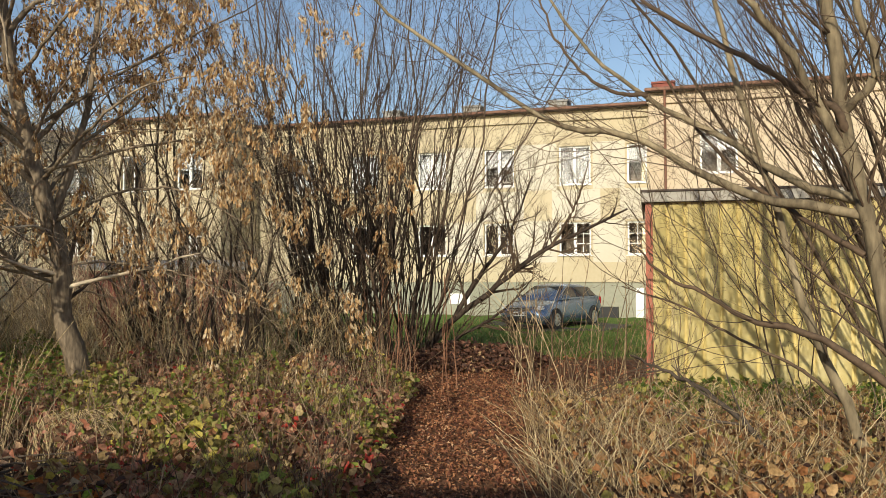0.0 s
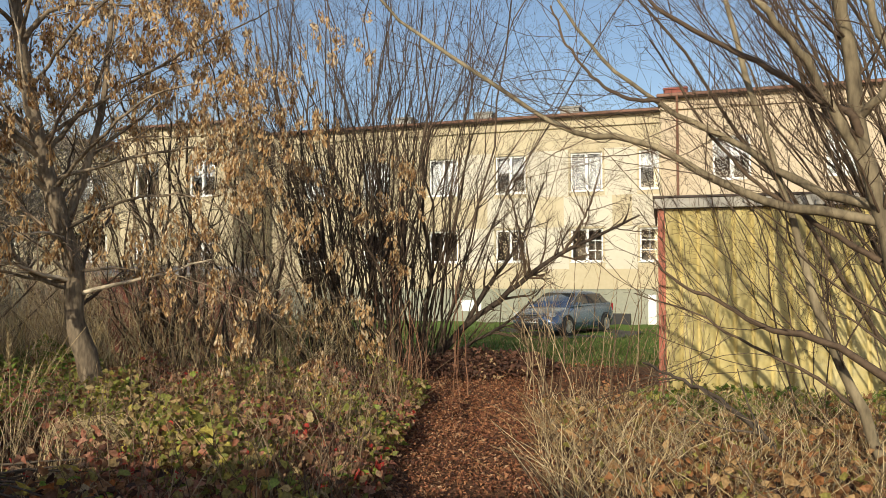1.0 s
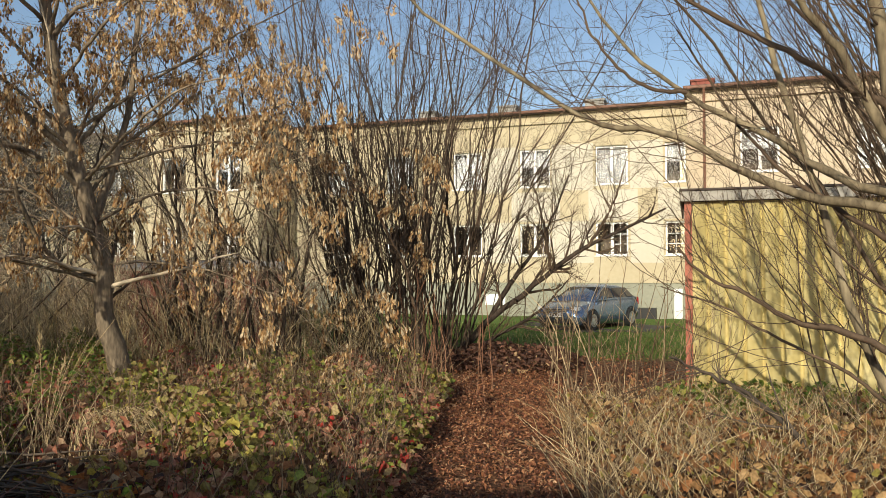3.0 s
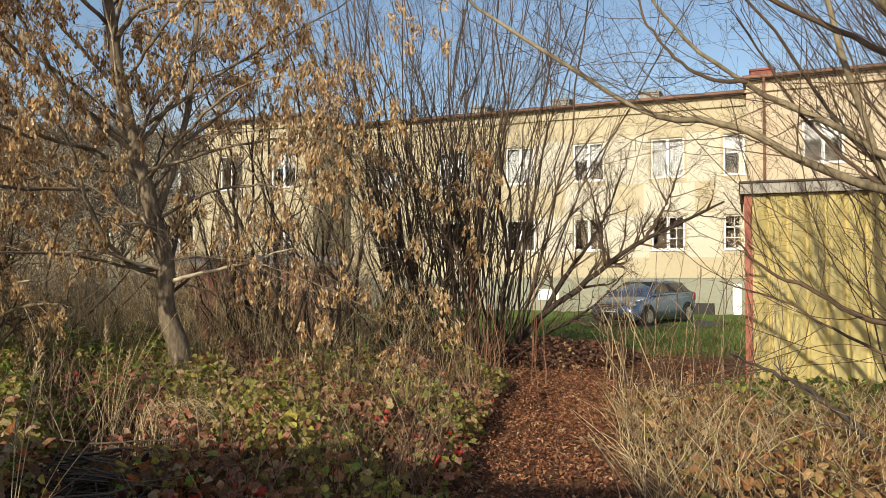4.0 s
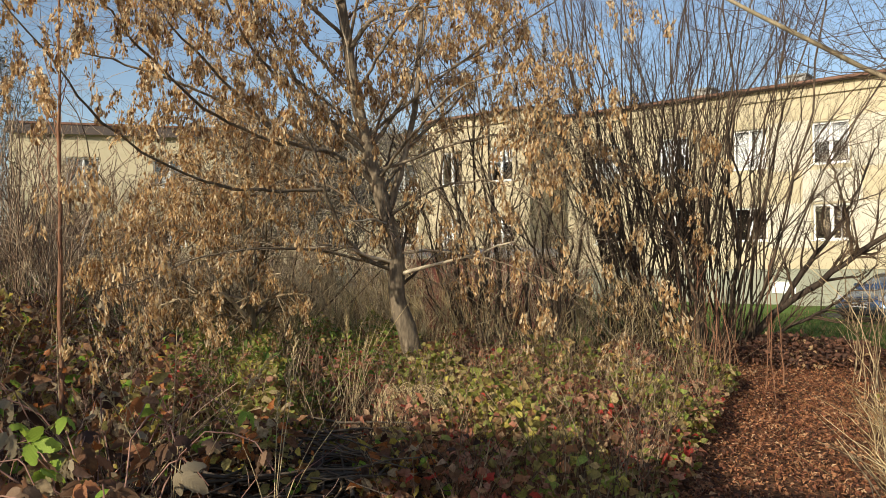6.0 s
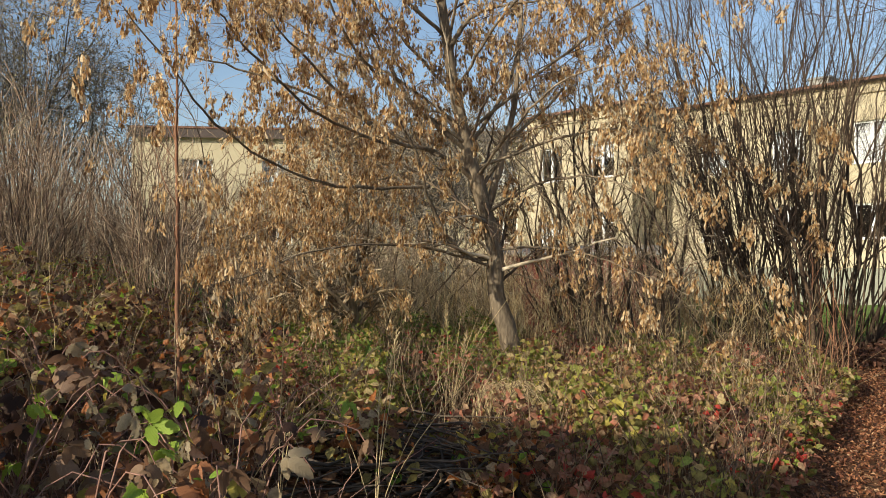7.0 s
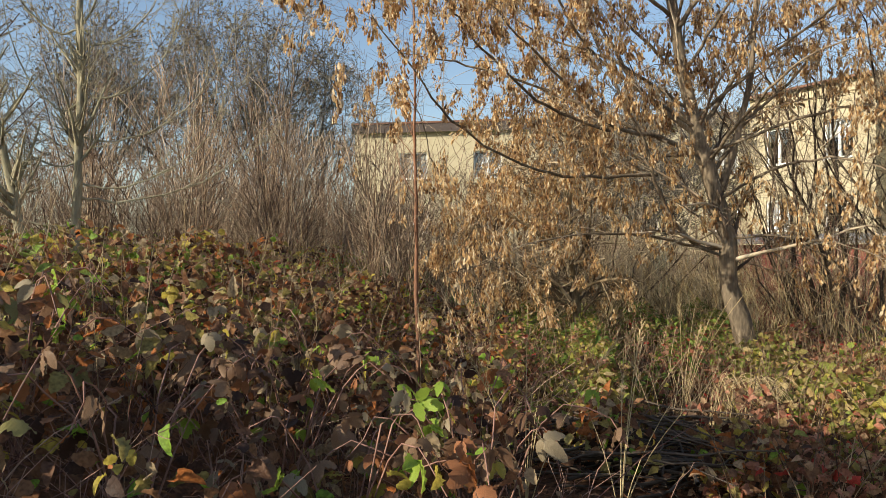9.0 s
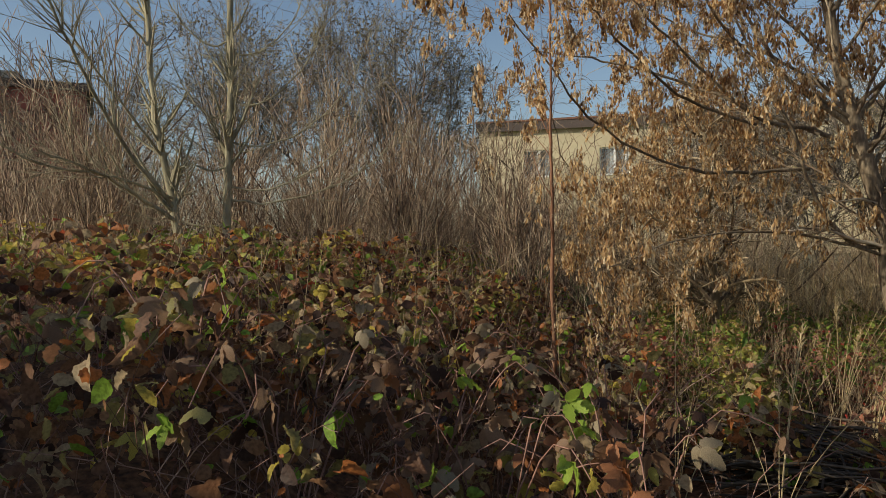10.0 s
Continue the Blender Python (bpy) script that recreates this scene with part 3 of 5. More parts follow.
def red_building():
    m = pose(-62, 4, 0, 0, 0, 78)
    e = empty("far_building", m, "far red brick building with a grey chimney block", "building")
    boxes("wall", [(-11, 7.6, -5, 5, -1, 12.1)], M["brick_red"], e)
    for k in range(5):
        x = -9.5 + 3.4 * k
        for z in (3.0, 6.2, 9.4):
            win = boxes("window", [(x, x + 1.4, 5.0, 5.06, z, z + 1.5)], M["white"], e)
            boxes("pane", [(x + 0.1, x + 1.3, 5.062, 5.07, z + 0.1, z + 1.4)], M["dark_glass"], win)
    boxes("roof", [(-11.4, 8.0, -5.4, 5.4, 12.102, 12.6)], M["roof_dark"], e)
    boxes("chimney", [(1.5, 3.4, -2, 1.0, 12.602, 13.6), (1.4, 3.5, -2.1, 1.1, 13.602, 13.72)], M["concrete"], e)


red_building()


def red_shed():
    """A low red outbuilding with a grey sheet roof, seen through the thicket."""
    m = pose(-6.9, 19.5, 0, 0, 0, 17)
    e = empty("outbuilding", m, "low dark red outbuilding with a grey sheet roof", "shed")
    boxes("wall", [(-2.0, 2.0, 0, 2.4, -0.35, 1.62)], M["brick_red"], e)
    bm = bmesh.new()
    box(bm, -2.2, 2.2, -0.3, 2.7, 0, 0.09, Matrix.Translation((0, 0, 1.66)) @ Matrix.Rotation(radians(4), 4, "X"), 0.02)
    part("roof", bm, M["concrete"], e, "grey sheet roof")
    boxes("door", [(-0.5, 0.45, -0.05, -0.004, -0.25, 1.5)], M["trim_brown"], e)


red_shed()

# ---- yellow shed ----


def yellow_shed():
    c, s = 0.9642, -0.2651
    m = Matrix.Translation((2.68, 9.8, 0)) @ Matrix(((c, -s, 0, 0), (s, c, 0, 0), (0, 0, 1, 0), (0, 0, 0, 1)))
    e = empty("garden_shed", m, "yellow ribbed metal shed with red side and grey fascia", "shed")
    prof = []                      # ribbed sheet: broad pans with narrow grooves
    x = 0.085
    while x < 6.4:
        prof += [(x, -0.03), (x + 0.155, -0.03), (x + 0.165, 0.022), (x + 0.2, 0.022), (x + 0.21, -0.03)]
        x += 0.212
    prof = np.array(prof)
    n = len(prof)
    z0, z1 = -0.1, 2.47
    v = np.concatenate([np.column_stack([prof, np.full(n, z)]) for z in (z0, z1)] + [np.column_stack([prof[:, 0], prof[:, 1] + 0.02, np.full(n, z)]) for z in (z0, z1)])
    k = np.arange(n - 1)
    q = [np.stack([k, k + 1, n + k + 1, n + k], -1), np.stack([2 * n + k, 3 * n + k, 3 * n + k + 1, 2 * n + k + 1], -1)]
    w = new("front_wall", mesh_of("front_wall", v, q, M["shed_yellow"]))
    w.parent = e
    boxes("corner_post", [(-0.005, 0.083, -0.045, 0.05, -0.1, 2.47)], M["shed_red"], e, "red painted corner post", 0.006)
    boxes("side_wall", [(0.0, 0.06, 0.052, 3.2, -0.1, 2.47)], M["shed_red"], e, "red painted side wall")
    boxes("back_wall", [(0.062, 6.4, 3.14, 3.2, -0.1, 2.47)], M["shed_red"], e)
    boxes("end_wall", [(6.41, 6.47, 0.0, 3.2, -0.1, 2.47)], M["shed_red"], e)
    boxes("fascia", [(-0.05, 6.6, -0.12, -0.085, 2.475, 2.60), (-0.05, -0.02, -0.085, 3.3, 2.475, 2.60)], M["fascia_grey"], e, "weathered grey fascia board", 0.004)
    boxes("roof", [(-0.065, 6.62, -0.14, 3.35, 2.605, 2.63)], M["roof_dark"], e, "thin dark roof sheet")
    boxes("frame", [(0.084, 6.4, 0.05, 0.11, 2.40, 2.47), (0.084, 6.4, 0.05, 0.11, 1.2, 1.28)], M["shed_yellow"], e)


yellow_shed()

# ---- car ----


def loft(stations, name, mat, parent, smooth=True):
    """Closed rings of equal length joined into a skin, both ends capped."""
    bm = bmesh.new()
    rings = [[bm.verts.new(p) for p in r] for r in stations]
    for a, b in zip(rings, rings[1:]):
        for k in range(len(a)):
            bm.faces.new((a[k], a[(k + 1) % len(a)], b[(k + 1) % len(a)], b[k]))
    bm.faces.new(rings[0][::-1])
    bm.faces.new(rings[-1])
    bmesh.ops.subdivide_edges(bm, edges=bm.edges[:], cuts=1, use_grid_fill=True, smooth=0.35)
    return part(name, bm, mat, parent, "", smooth)


def wheel(parent, x, y):
    s = Soup()
    a = np.linspace(0, 2 * np.pi, 25)
    w = 0.2
    prof = [(0.20, 0.0), (0.29, 0.005), (0.315, 0.03), (0.315, w - 0.03), (0.29, w - 0.005), (0.20, w)]
    rings = np.array([[(x + r * np.cos(t), y - w / 2 + o, 0.315 + r * np.sin(t)) for t in a[:-1]] for r, o in prof])
    k = np.arange(24)
    for i in range(len(prof) - 1):
        s.add(np.concatenate([rings[i], rings[i + 1]]), [np.stack([k, (k + 1) % 24, 24 + (k + 1) % 24, 24 + k], -1)])
    t = s.object("wheel", M["rubber"], parent, True, "black tyre")
    bm = bmesh.new()
    side = 1 if y > 0 else -1
    for q in range(7):
        an = q * 2 * math.pi / 7
        box(bm, 0.03, 0.2, -0.02, 0.02, -0.028, 0.028, Matrix.Translation((x, y + side * 0.075, 0.315)) @ Matrix.Rotation(-an, 4, "Y"))
    for q in range(16):
        an = q * 2 * math.pi / 16
        box(bm, 0.175, 0.205, -0.05, 0.03, -0.042, 0.042, Matrix.Translation((x, y + side * 0.07, 0.315)) @ Matrix.Rotation(-an, 4, "Y"))
    box(bm, -0.045, 0.045, -0.03, 0.025, -0.045, 0.045, Matrix.Translation((x, y + side * 0.075, 0.315)))
    part("rim", bm, M["alloy"], t, "silver alloy rim")


def car():
    m = Matrix.Translation((3.98, 26.4, float(ground_z(3.98, 26.4)) + 0.012)) @ Matrix.Rotation(radians(-128.6), 4, "Z")
    e = empty("car", m, "blue grey metallic hatchback car parked on the grass", "car")
    rings = []
    for x, zl, zb, wl, wb in ((2.12, 0.34, 0.62, 0.60, 0.50), (2.05, 0.22, 0.69, 0.76, 0.64), (1.9, 0.19, 0.75, 0.84, 0.72), (1.5, 0.19, 0.84, 0.875, 0.79), (0.95, 0.18, 0.94, 0.88, 0.83), (0.0, 0.18, 0.97, 0.88, 0.845), (-0.9, 0.18, 1.0, 0.88, 0.845), (-1.5, 0.2, 1.02, 0.875, 0.83), (-1.95, 0.28, 1.0, 0.83, 0.78), (-2.1, 0.38, 0.93, 0.74, 0.70)):
        zm = zl * 0.45 + zb * 0.55
        half = [(x, 0, zl), (x, wl * 0.9, zl), (x, wl, zl + 0.12), (x, wl * 1.005, zm), (x, wb, zb - 0.05), (x, wb * 0.8, zb), (x, 0, zb + 0.03)]
        rings.append(half + [(a, -b, c) for a, b, c in half[-2:0:-1]])
    loft(rings, "body", M["car_paint"], e)
    roof = []
    for x, z, w, wz in ((1.0, 0.98, 0.74, 0.96), (0.55, 1.22, 0.66, 0.97), (0.15, 1.40, 0.60, 0.97), (-0.35, 1.45, 0.59, 0.98), (-1.0, 1.42, 0.58, 0.98), (-1.5, 1.33, 0.57, 0.99), (-1.85, 1.12, 0.62, 0.98), (-1.98, 1.0, 0.66, 0.96)):
        half = [(x, 0, wz - 0.04), (x, 0.80, wz - 0.04), (x, 0.79, wz + 0.02), (x, (w + 0.79) / 2, (z + wz) / 2), (x, w, z - 0.05), (x, w * 0.85, z), (x, 0, z + 0.02)]
        roof.append(half + [(a, -b, c) for a, b, c in half[-2:0:-1]])
    loft(roof, "cabin", M["car_paint"], e)

    def sheet(name, pts, mat, thick=0.012):
        bm = bmesh.new()
        f = bm.faces.new([bm.verts.new(p) for p in pts])
        r = bmesh.ops.extrude_face_region(bm, geom=[f])
        f.normal_update()
        bmesh.ops.translate(bm, verts=[v for v in r["geom"] if isinstance(v, bmesh.types.BMVert)], vec=f.normal * thick)
        return part(name, bm, mat, e)

    sheet("windscreen", [(0.96, -0.68, 1.0), (0.96, 0.68, 1.0), (0.27, 0.56, 1.37), (0.27, -0.56, 1.37)], M["dark_glass"], 0.02)
    for sd in (-1, 1):
        for a, b, ta, tb in ((0.74, -0.2, 0.22, -0.2), (-0.28, -1.1, -0.28, -1.02), (-1.18, -1.62, -1.1, -1.3)):
            sheet("side_window", [(a, sd * 0.806, 1.03), (b, sd * 0.806, 1.03), (tb, sd * 0.66, 1.34), (ta, sd * 0.66, 1.34)], M["dark_glass"], 0.006 * sd)
        bm = bmesh.new()
        box(bm, 1.74, 2.05, sd * 0.60 - 0.15, sd * 0.60 + 0.15, 0.60, 0.77, Matrix(), 0.05)
        part("headlight", bm, M["lamp_glass"], e, "clear headlight")
        bm = bmesh.new()
        box(bm, 0.62, 0.78, sd * 0.93 - 0.09, sd * 0.93 + 0.09, 0.98, 1.09, Matrix(), 0.03)
        part("wing_mirror", bm, M["car_paint"], e)
        bm = bmesh.new()
        box(bm, -2.08, -1.9, sd * 0.70 - 0.1, sd * 0.70 + 0.1, 0.7, 1.0, Matrix(), 0.03)
        part("tail_light", bm, M["red_lamp"], e, "red tail light")
        wheel(e, 1.3, sd * 0.825)
        wheel(e, -1.3, sd * 0.825)
        for wx in (1.3, -1.3):
            bm = bmesh.new()
            for q in range(9):
                an = math.pi * q / 8
                box(bm, 0.335, 0.375, sd * 0.885 - 0.012, sd * 0.885 + 0.012, -0.075, 0.075, Matrix.Translation((wx, 0, 0.315)) @ Matrix.Rotation(-an, 4, "Y"))
            part("wheel_arch", bm, M["black_trim"], e, "dark wheel arch lip")
    bm = bmesh.new()
    for z in (0.58, 0.635, 0.69):
        box(bm, 2.06, 2.15, -0.42, 0.42, z, z + 0.025, bev=0.006)
    part("grille", bm, M["alloy"], e, "chrome grille bars")
    boxes("lower_grille", [(2.05, 2.14, -0.62, 0.62, 0.26, 0.40)], M["black_trim"], e, "", 0.01)
    boxes("number_plate", [(2.12, 2.155, -0.26, 0.26, 0.45, 0.56)], M["white"], e, "white number plate", 0.004)
    for k in range(5):
        boxes("plate_bar", [(2.1555, 2.158, -0.2 + 0.1 * k, -0.14 + 0.1 * k, 0.475, 0.535)], M["black_trim"], e)


car()


def parking_patch():
    """Worn grit under and around the car, laid on the slope of the lawn."""
    n = 22
    a = np.linspace(0, 2 * np.pi, 40, endpoint=False)
    rings = [np.stack([4.3 + q * (2.5 + 0.25 * np.sin(3 * a)) * np.cos(a), 26.6 + q * (2.6 + 0.3 * np.cos(5 * a)) * np.sin(a)], -1) for q in np.linspace(0.02, 1, n)]
    xy = np.concatenate(rings)
    v = np.column_stack([xy, ground_z(xy[:, 0], xy[:, 1]) + 0.014])
    i, j = np.meshgrid(np.arange(40), np.arange(n - 1))
    f = np.stack([j * 40 + i, j * 40 + (i + 1) % 40, (j + 1) * 40 + (i + 1) % 40, (j + 1) * 40 + i], -1).reshape(-1, 4)
    tagged(new("pavement", mesh_of("pavement", v, [f], M["asphalt"], True)), "worn dark grit patch under the car", "pavement", kind="structure")


parking_patch()

# ---- trees ----


def tree(name, base, label, category, lines, barkm, twigm, shoots, group="", limbm=None):
    """lines: limbs as (points, r0, r1). shoots: passes of side shoots off the limbs. Returns the thing and all twig lines."""
    e = empty(name, Matrix.Translation(base), label, category, group)
    allP, allR = [], []
    for k, (pts, r0, r1) in enumerate(lines):
        P = spline(pts, 22, 0.007)[None] - np.array(base)
        R = np.linspace(r0, r1, 22)[None] * (1 + rng.normal(0, 0.05, (1, 22)))
        if k == 0:
            R[0, :4] *= np.array([1.5, 1.25, 1.1, 1.03])
        s = Soup()
        tubes(s, P, R, 12 if r0 > 0.05 else 8)
        s.object("trunk" if k == 0 else "limb", barkm if r0 > 0.03 else limbm or twigm, e, True)
        allP.append(P)
        allR.append(R)
    P, R = np.concatenate(allP), np.concatenate(allR)
    made = []
    s = Soup()
    for j, kw in enumerate(shoots):
        P, R = sprout(P, R, **kw)
        made.append((P, R))
        tubes(s, P, R, 5 if j == 0 else 3)
    if made:
        tagged(s.object("twig_mass", twigm, e, True), kind="stuff")
    return e, made


SEED_TEMPLATES = [samara_cluster() for _ in range(6)]
SEED_MESHES = [mesh_of("seed_tassel", v, f, M["samara"]) for v, f in SEED_TEMPLATES]


def hang_seeds(e, made, count, size, single=0, low=1.0):
    """Bunches of winged seeds on the twigs; the first ones are parts of their own."""
    s = Soup()
    P = np.concatenate([p[:, 2:].reshape(-1, 3) for p, _ in made[1:]])
    keep = np.clip(low + (1 - low) * (P[:, 2] - 1.0) / 2.2, low, 1.0)    # fewer bunches low down
    P = P[rng.choice(len(P), count // 2, p=keep / keep.sum())].repeat(2, 0)
    P = rng.permutation(P + rng.normal(0, 0.032, P.shape))
    count = len(P)
    for k in range(single):
        ob = new("seed_tassel", SEED_MESHES[k % 6])
        ob.parent = e
        z = size * rng.uniform(0.6, 1.25)
        ob.matrix_local = Matrix.LocRotScale(P[k], Euler((rng.normal(0, 0.2), rng.normal(0, 0.2), rng.uniform(0, 6.28))), (z, z, z))
    for k in range(6):
        q = P[single + k::6] + rng.normal(0, 0.015, (len(P[single + k::6]), 3))
        strew(s, SEED_TEMPLATES[k], q, rotations(len(q), 0.22), rng.uniform(0.6, 1.25, len(q)) * size)
    tagged(s.object("seed_mass", M["samara"], e, False, "tan dry hanging winged seeds"), kind="stuff")


maple_limbs = [
    ([(-3.50, 7.93, -0.05), (-3.66, 7.88, 0.66), (-3.80, 7.81, 1.16), (-3.83, 7.80, 1.67), (-3.99, 7.72, 2.44), (-4.13, 7.64, 3.02), (-4.30, 7.55, 4.12), (-4.5, 7.45, 6.0)], 0.118, 0.05),
    ([(-3.83, 7.8, 1.61), (-4.01, 7.6, 1.58), (-4.11, 7.2, 1.85), (-4.16, 6.94, 2.21), (-4.18, 6.69, 2.66), (-4.29, 6.38, 3.2), (-4.5, 6.0, 4.0)], 0.030, 0.0080),
    ([(-3.99, 7.72, 2.44), (-4.21, 7.26, 2.73), (-4.45, 6.52, 2.84), (-4.64, 5.64, 3.38), (-4.69, 4.9, 3.8)], 0.030, 0.0064),
    ([(-4.2, 7.0, 2.35), (-4.53, 6.22, 2.29), (-4.72, 5.57, 2.36), (-4.76, 4.58, 2.66), (-4.7, 4.05, 3.02), (-4.71, 3.58, 3.4)], 0.018, 0.0048),
    ([(-3.8, 7.81, 1.69), (-3.04, 7.6, 1.69), (-2.43, 7.39, 1.57), (-1.9, 7.23, 1.39), (-1.53, 7.11, 1.24)], 0.013, 0.0032),
    ([(-4.08, 7.67, 2.83), (-3.92, 8.09, 3.39), (-3.8, 8.47, 4.12), (-3.69, 8.74, 5.4)], 0.030, 0.0080),
    ([(-3.96, 7.73, 2.38), (-3.7, 8.08, 2.97), (-3.28, 8.58, 3.6), (-2.94, 9.01, 4.6)], 0.024, 0.0064),
    ([(-3.83, 7.8, 1.48), (-4.21, 7.26, 1.67), (-4.36, 6.58, 1.73), (-4.77, 5.79, 1.67), (-4.9, 5.14, 1.46), (-4.9, 4.58, 1.37)], 0.017, 0.0040),
    ([(-4.15, 7.62, 3.1), (-4.9, 7.3, 3.7), (-5.5, 6.9, 4.0), (-6.0, 6.4, 4.4)], 0.021, 0.0056),
    ([(-4.2, 7.6, 3.5), (-3.6, 7.3, 4.0), (-3.0, 7.0, 4.3), (-2.6, 6.8, 4.4)], 0.018, 0.0056),
    ([(-4.05, 7.7, 2.6), (-4.9, 7.6, 2.6), (-5.6, 7.3, 2.3), (-6.0, 7.0, 1.9)], 0.018, 0.0048),
    ([(-4.2, 7.6, 3.4), (-4.7, 7.2, 4.1), (-5.2, 6.7, 4.9), (-5.5, 6.3, 5.6)], 0.020, 0.0064),
    ([(-4.3, 7.55, 3.9), (-3.8, 7.1, 4.6), (-3.2, 6.8, 5.2), (-2.8, 6.6, 5.7)], 0.020, 0.0064),
    ([(-4.0, 7.7, 2.5), (-3.3, 7.3, 3.0), (-2.7, 7.0, 3.3), (-2.1, 6.9, 3.4)], 0.019, 0.0056),
    ([(-4.2, 7.2, 2.7), (-5.0, 6.4, 3.2), (-5.6, 5.6, 3.5), (-6.0, 5.0, 3.6)], 0.019, 0.0056),
    ([(-4.1, 7.6, 2.9), (-4.6, 6.4, 3.6), (-4.6, 5.6, 4.3), (-4.5, 5.0, 4.9)], 0.019, 0.0056),
    ([(-4.0, 7.7, 2.6), (-3.2, 8.0, 2.9), (-2.5, 8.2, 3.0), (-1.8, 8.3, 2.9)], 0.020, 0.0056),
    ([(-3.9, 7.75, 2.1), (-3.2, 7.7, 2.4), (-2.5, 7.5, 2.4), (-1.9, 7.4, 2.1)], 0.019, 0.0056),
    ([(-4.1, 7.65, 3.0), (-3.2, 8.1, 3.8), (-2.5, 8.4, 4.3), (-1.9, 8.6, 4.7)], 0.020, 0.0056),
    ([(-3.88, 7.78, 2.2), (-3.80, 7.86, 2.55), (-3.74, 7.97, 2.95), (-3.67, 8.12, 3.65), (-3.66, 8.23, 4.67), (-3.67, 8.33, 5.73)], 0.048, 0.02),
    ([(-4.24, 7.55, 4.0), (-4.06, 7.7, 4.33), (-3.76, 7.96, 4.5), (-3.37, 8.24, 4.57)], 0.028, 0.010),
    ([(-4.09, 7.64, 2.81), (-4.35, 6.97, 3.22), (-4.42, 6.44, 3.7), (-4.41, 5.96, 4.06), (-4.33, 5.52, 4.41)], 0.028, 0.007),
    ([(-4.31, 7.5, 4.13), (-4.55, 6.84, 4.47), (-4.85, 6.38, 4.71), (-5.2, 6.0, 5.1)], 0.024, 0.007),
    ([(-4.36, 7.46, 4.5), (-3.7, 7.55, 4.96), (-3.06, 7.61, 5.26), (-2.5, 7.7, 5.3)], 0.024, 0.007),
    ([(-4.47, 6.53, 2.78), (-4.63, 5.67, 2.95), (-4.66, 4.98, 3.26), (-4.62, 4.46, 3.52), (-4.46, 4.05, 3.7)], 0.016, 0.005),
]
maple, made = tree("maple_tree", (-3.5, 7.93, 0.0), "leaning box elder maple with dry seed bunches and no leaves", "tree", maple_limbs, M["bark_maple"], M["twig_maple"],
                   [dict(count=330, length=1.5, angle=52, n=8, up=0.02, wob=0.14, span=(0.25, 1), thick=0.26, shrink=0.2), dict(count=2100, length=0.85, angle=45, n=6, up=0.0, wob=0.15, span=(0.3, 1)), dict(count=3600, length=0.35, angle=45, n=4, up=-0.03, wob=0.15)], limbm=M["bark_maple"])
hang_seeds(maple, made, 3300, 0.21, 280, 0.55)

small, made = tree("maple_tree", (-5.91, 8.06, 0.0), "slender young box elder maple with dry seed bunches", "tree",
                   [([(-5.91, 8.06, -0.05), (-5.95, 8.03, 0.81), (-6.02, 7.98, 1.77), (-6.05, 7.96, 2.73), (-6.08, 7.94, 4.0)], 0.062, 0.02),
                    ([(-6.0, 8.0, 1.4), (-6.3, 7.4, 1.9), (-6.5, 6.9, 2.1), (-6.7, 6.4, 1.9)], 0.025, 0.006),
                    ([(-6.03, 7.97, 2.0), (-5.6, 7.5, 2.5), (-5.3, 7.0, 2.8)], 0.022, 0.006),
                    ([(-6.05, 7.96, 2.4), (-6.8, 8.0, 2.7), (-7.4, 7.9, 2.6)], 0.022, 0.006)], M["bark_grey"], M["twig_grey"],
                   [dict(count=90, length=1.3, angle=60, n=7, up=-0.02, wob=0.13, span=(0.2, 1)), dict(count=1300, length=0.6, angle=50, n=5, up=-0.07, wob=0.15)])
hang_seeds(small, made, 1000, 0.21, 60)

hung, made = tree("maple_tree", (-0.75, 10.6, 0.0), "slender box elder maple with tan seed bunches before the dark bush", "tree",
                  [([(-0.75, 10.6, -0.05), (-0.78, 10.55, 0.9), (-0.95, 10.5, 1.7), (-1.35, 10.45, 2.5), (-1.6, 10.4, 3.3), (-1.65, 10.4, 3.9)], 0.03, 0.01),
                   ([(-0.78, 10.55, 0.9), (-1.05, 10.2, 1.1), (-1.35, 9.9, 1.05), (-1.6, 9.7, 0.9)], 0.012, 0.004),
                   ([(-0.95, 10.5, 1.7), (-0.7, 10.4, 2.4), (-0.6, 10.4, 3.2)], 0.014, 0.005),
                   ([(-1.35, 10.45, 2.5), (-1.8, 10.3, 2.9), (-2.2, 10.2, 2.9)], 0.014, 0.005)], M["bark_red"], M["twig_brown"],
                  [dict(count=46, length=0.8, angle=45, n=6, up=0.02, wob=0.12), dict(count=160, length=0.35, angle=45, n=4, up=-0.03)])
hang_seeds(hung, made, 150, 0.22, 60)

sapling, made = tree("sapling", (-5.21, 4.53, float(ground_z(-5.21, 4.53))), "thin straight red brown bare sapling", "tree",
                     [([(-5.21, 4.53, 0.1), (-5.22, 4.52, 1.86), (-5.23, 4.52, 2.84), (-5.24, 4.51, 4.3)], 0.021, 0.007)], M["bark_red"], M["bark_red"],
                     [dict(count=16, length=0.9, angle=35, n=6, up=0.12, wob=0.06, span=(0.25, 0.95), thick=0.4), dict(count=30, length=0.25, angle=45, n=4)])

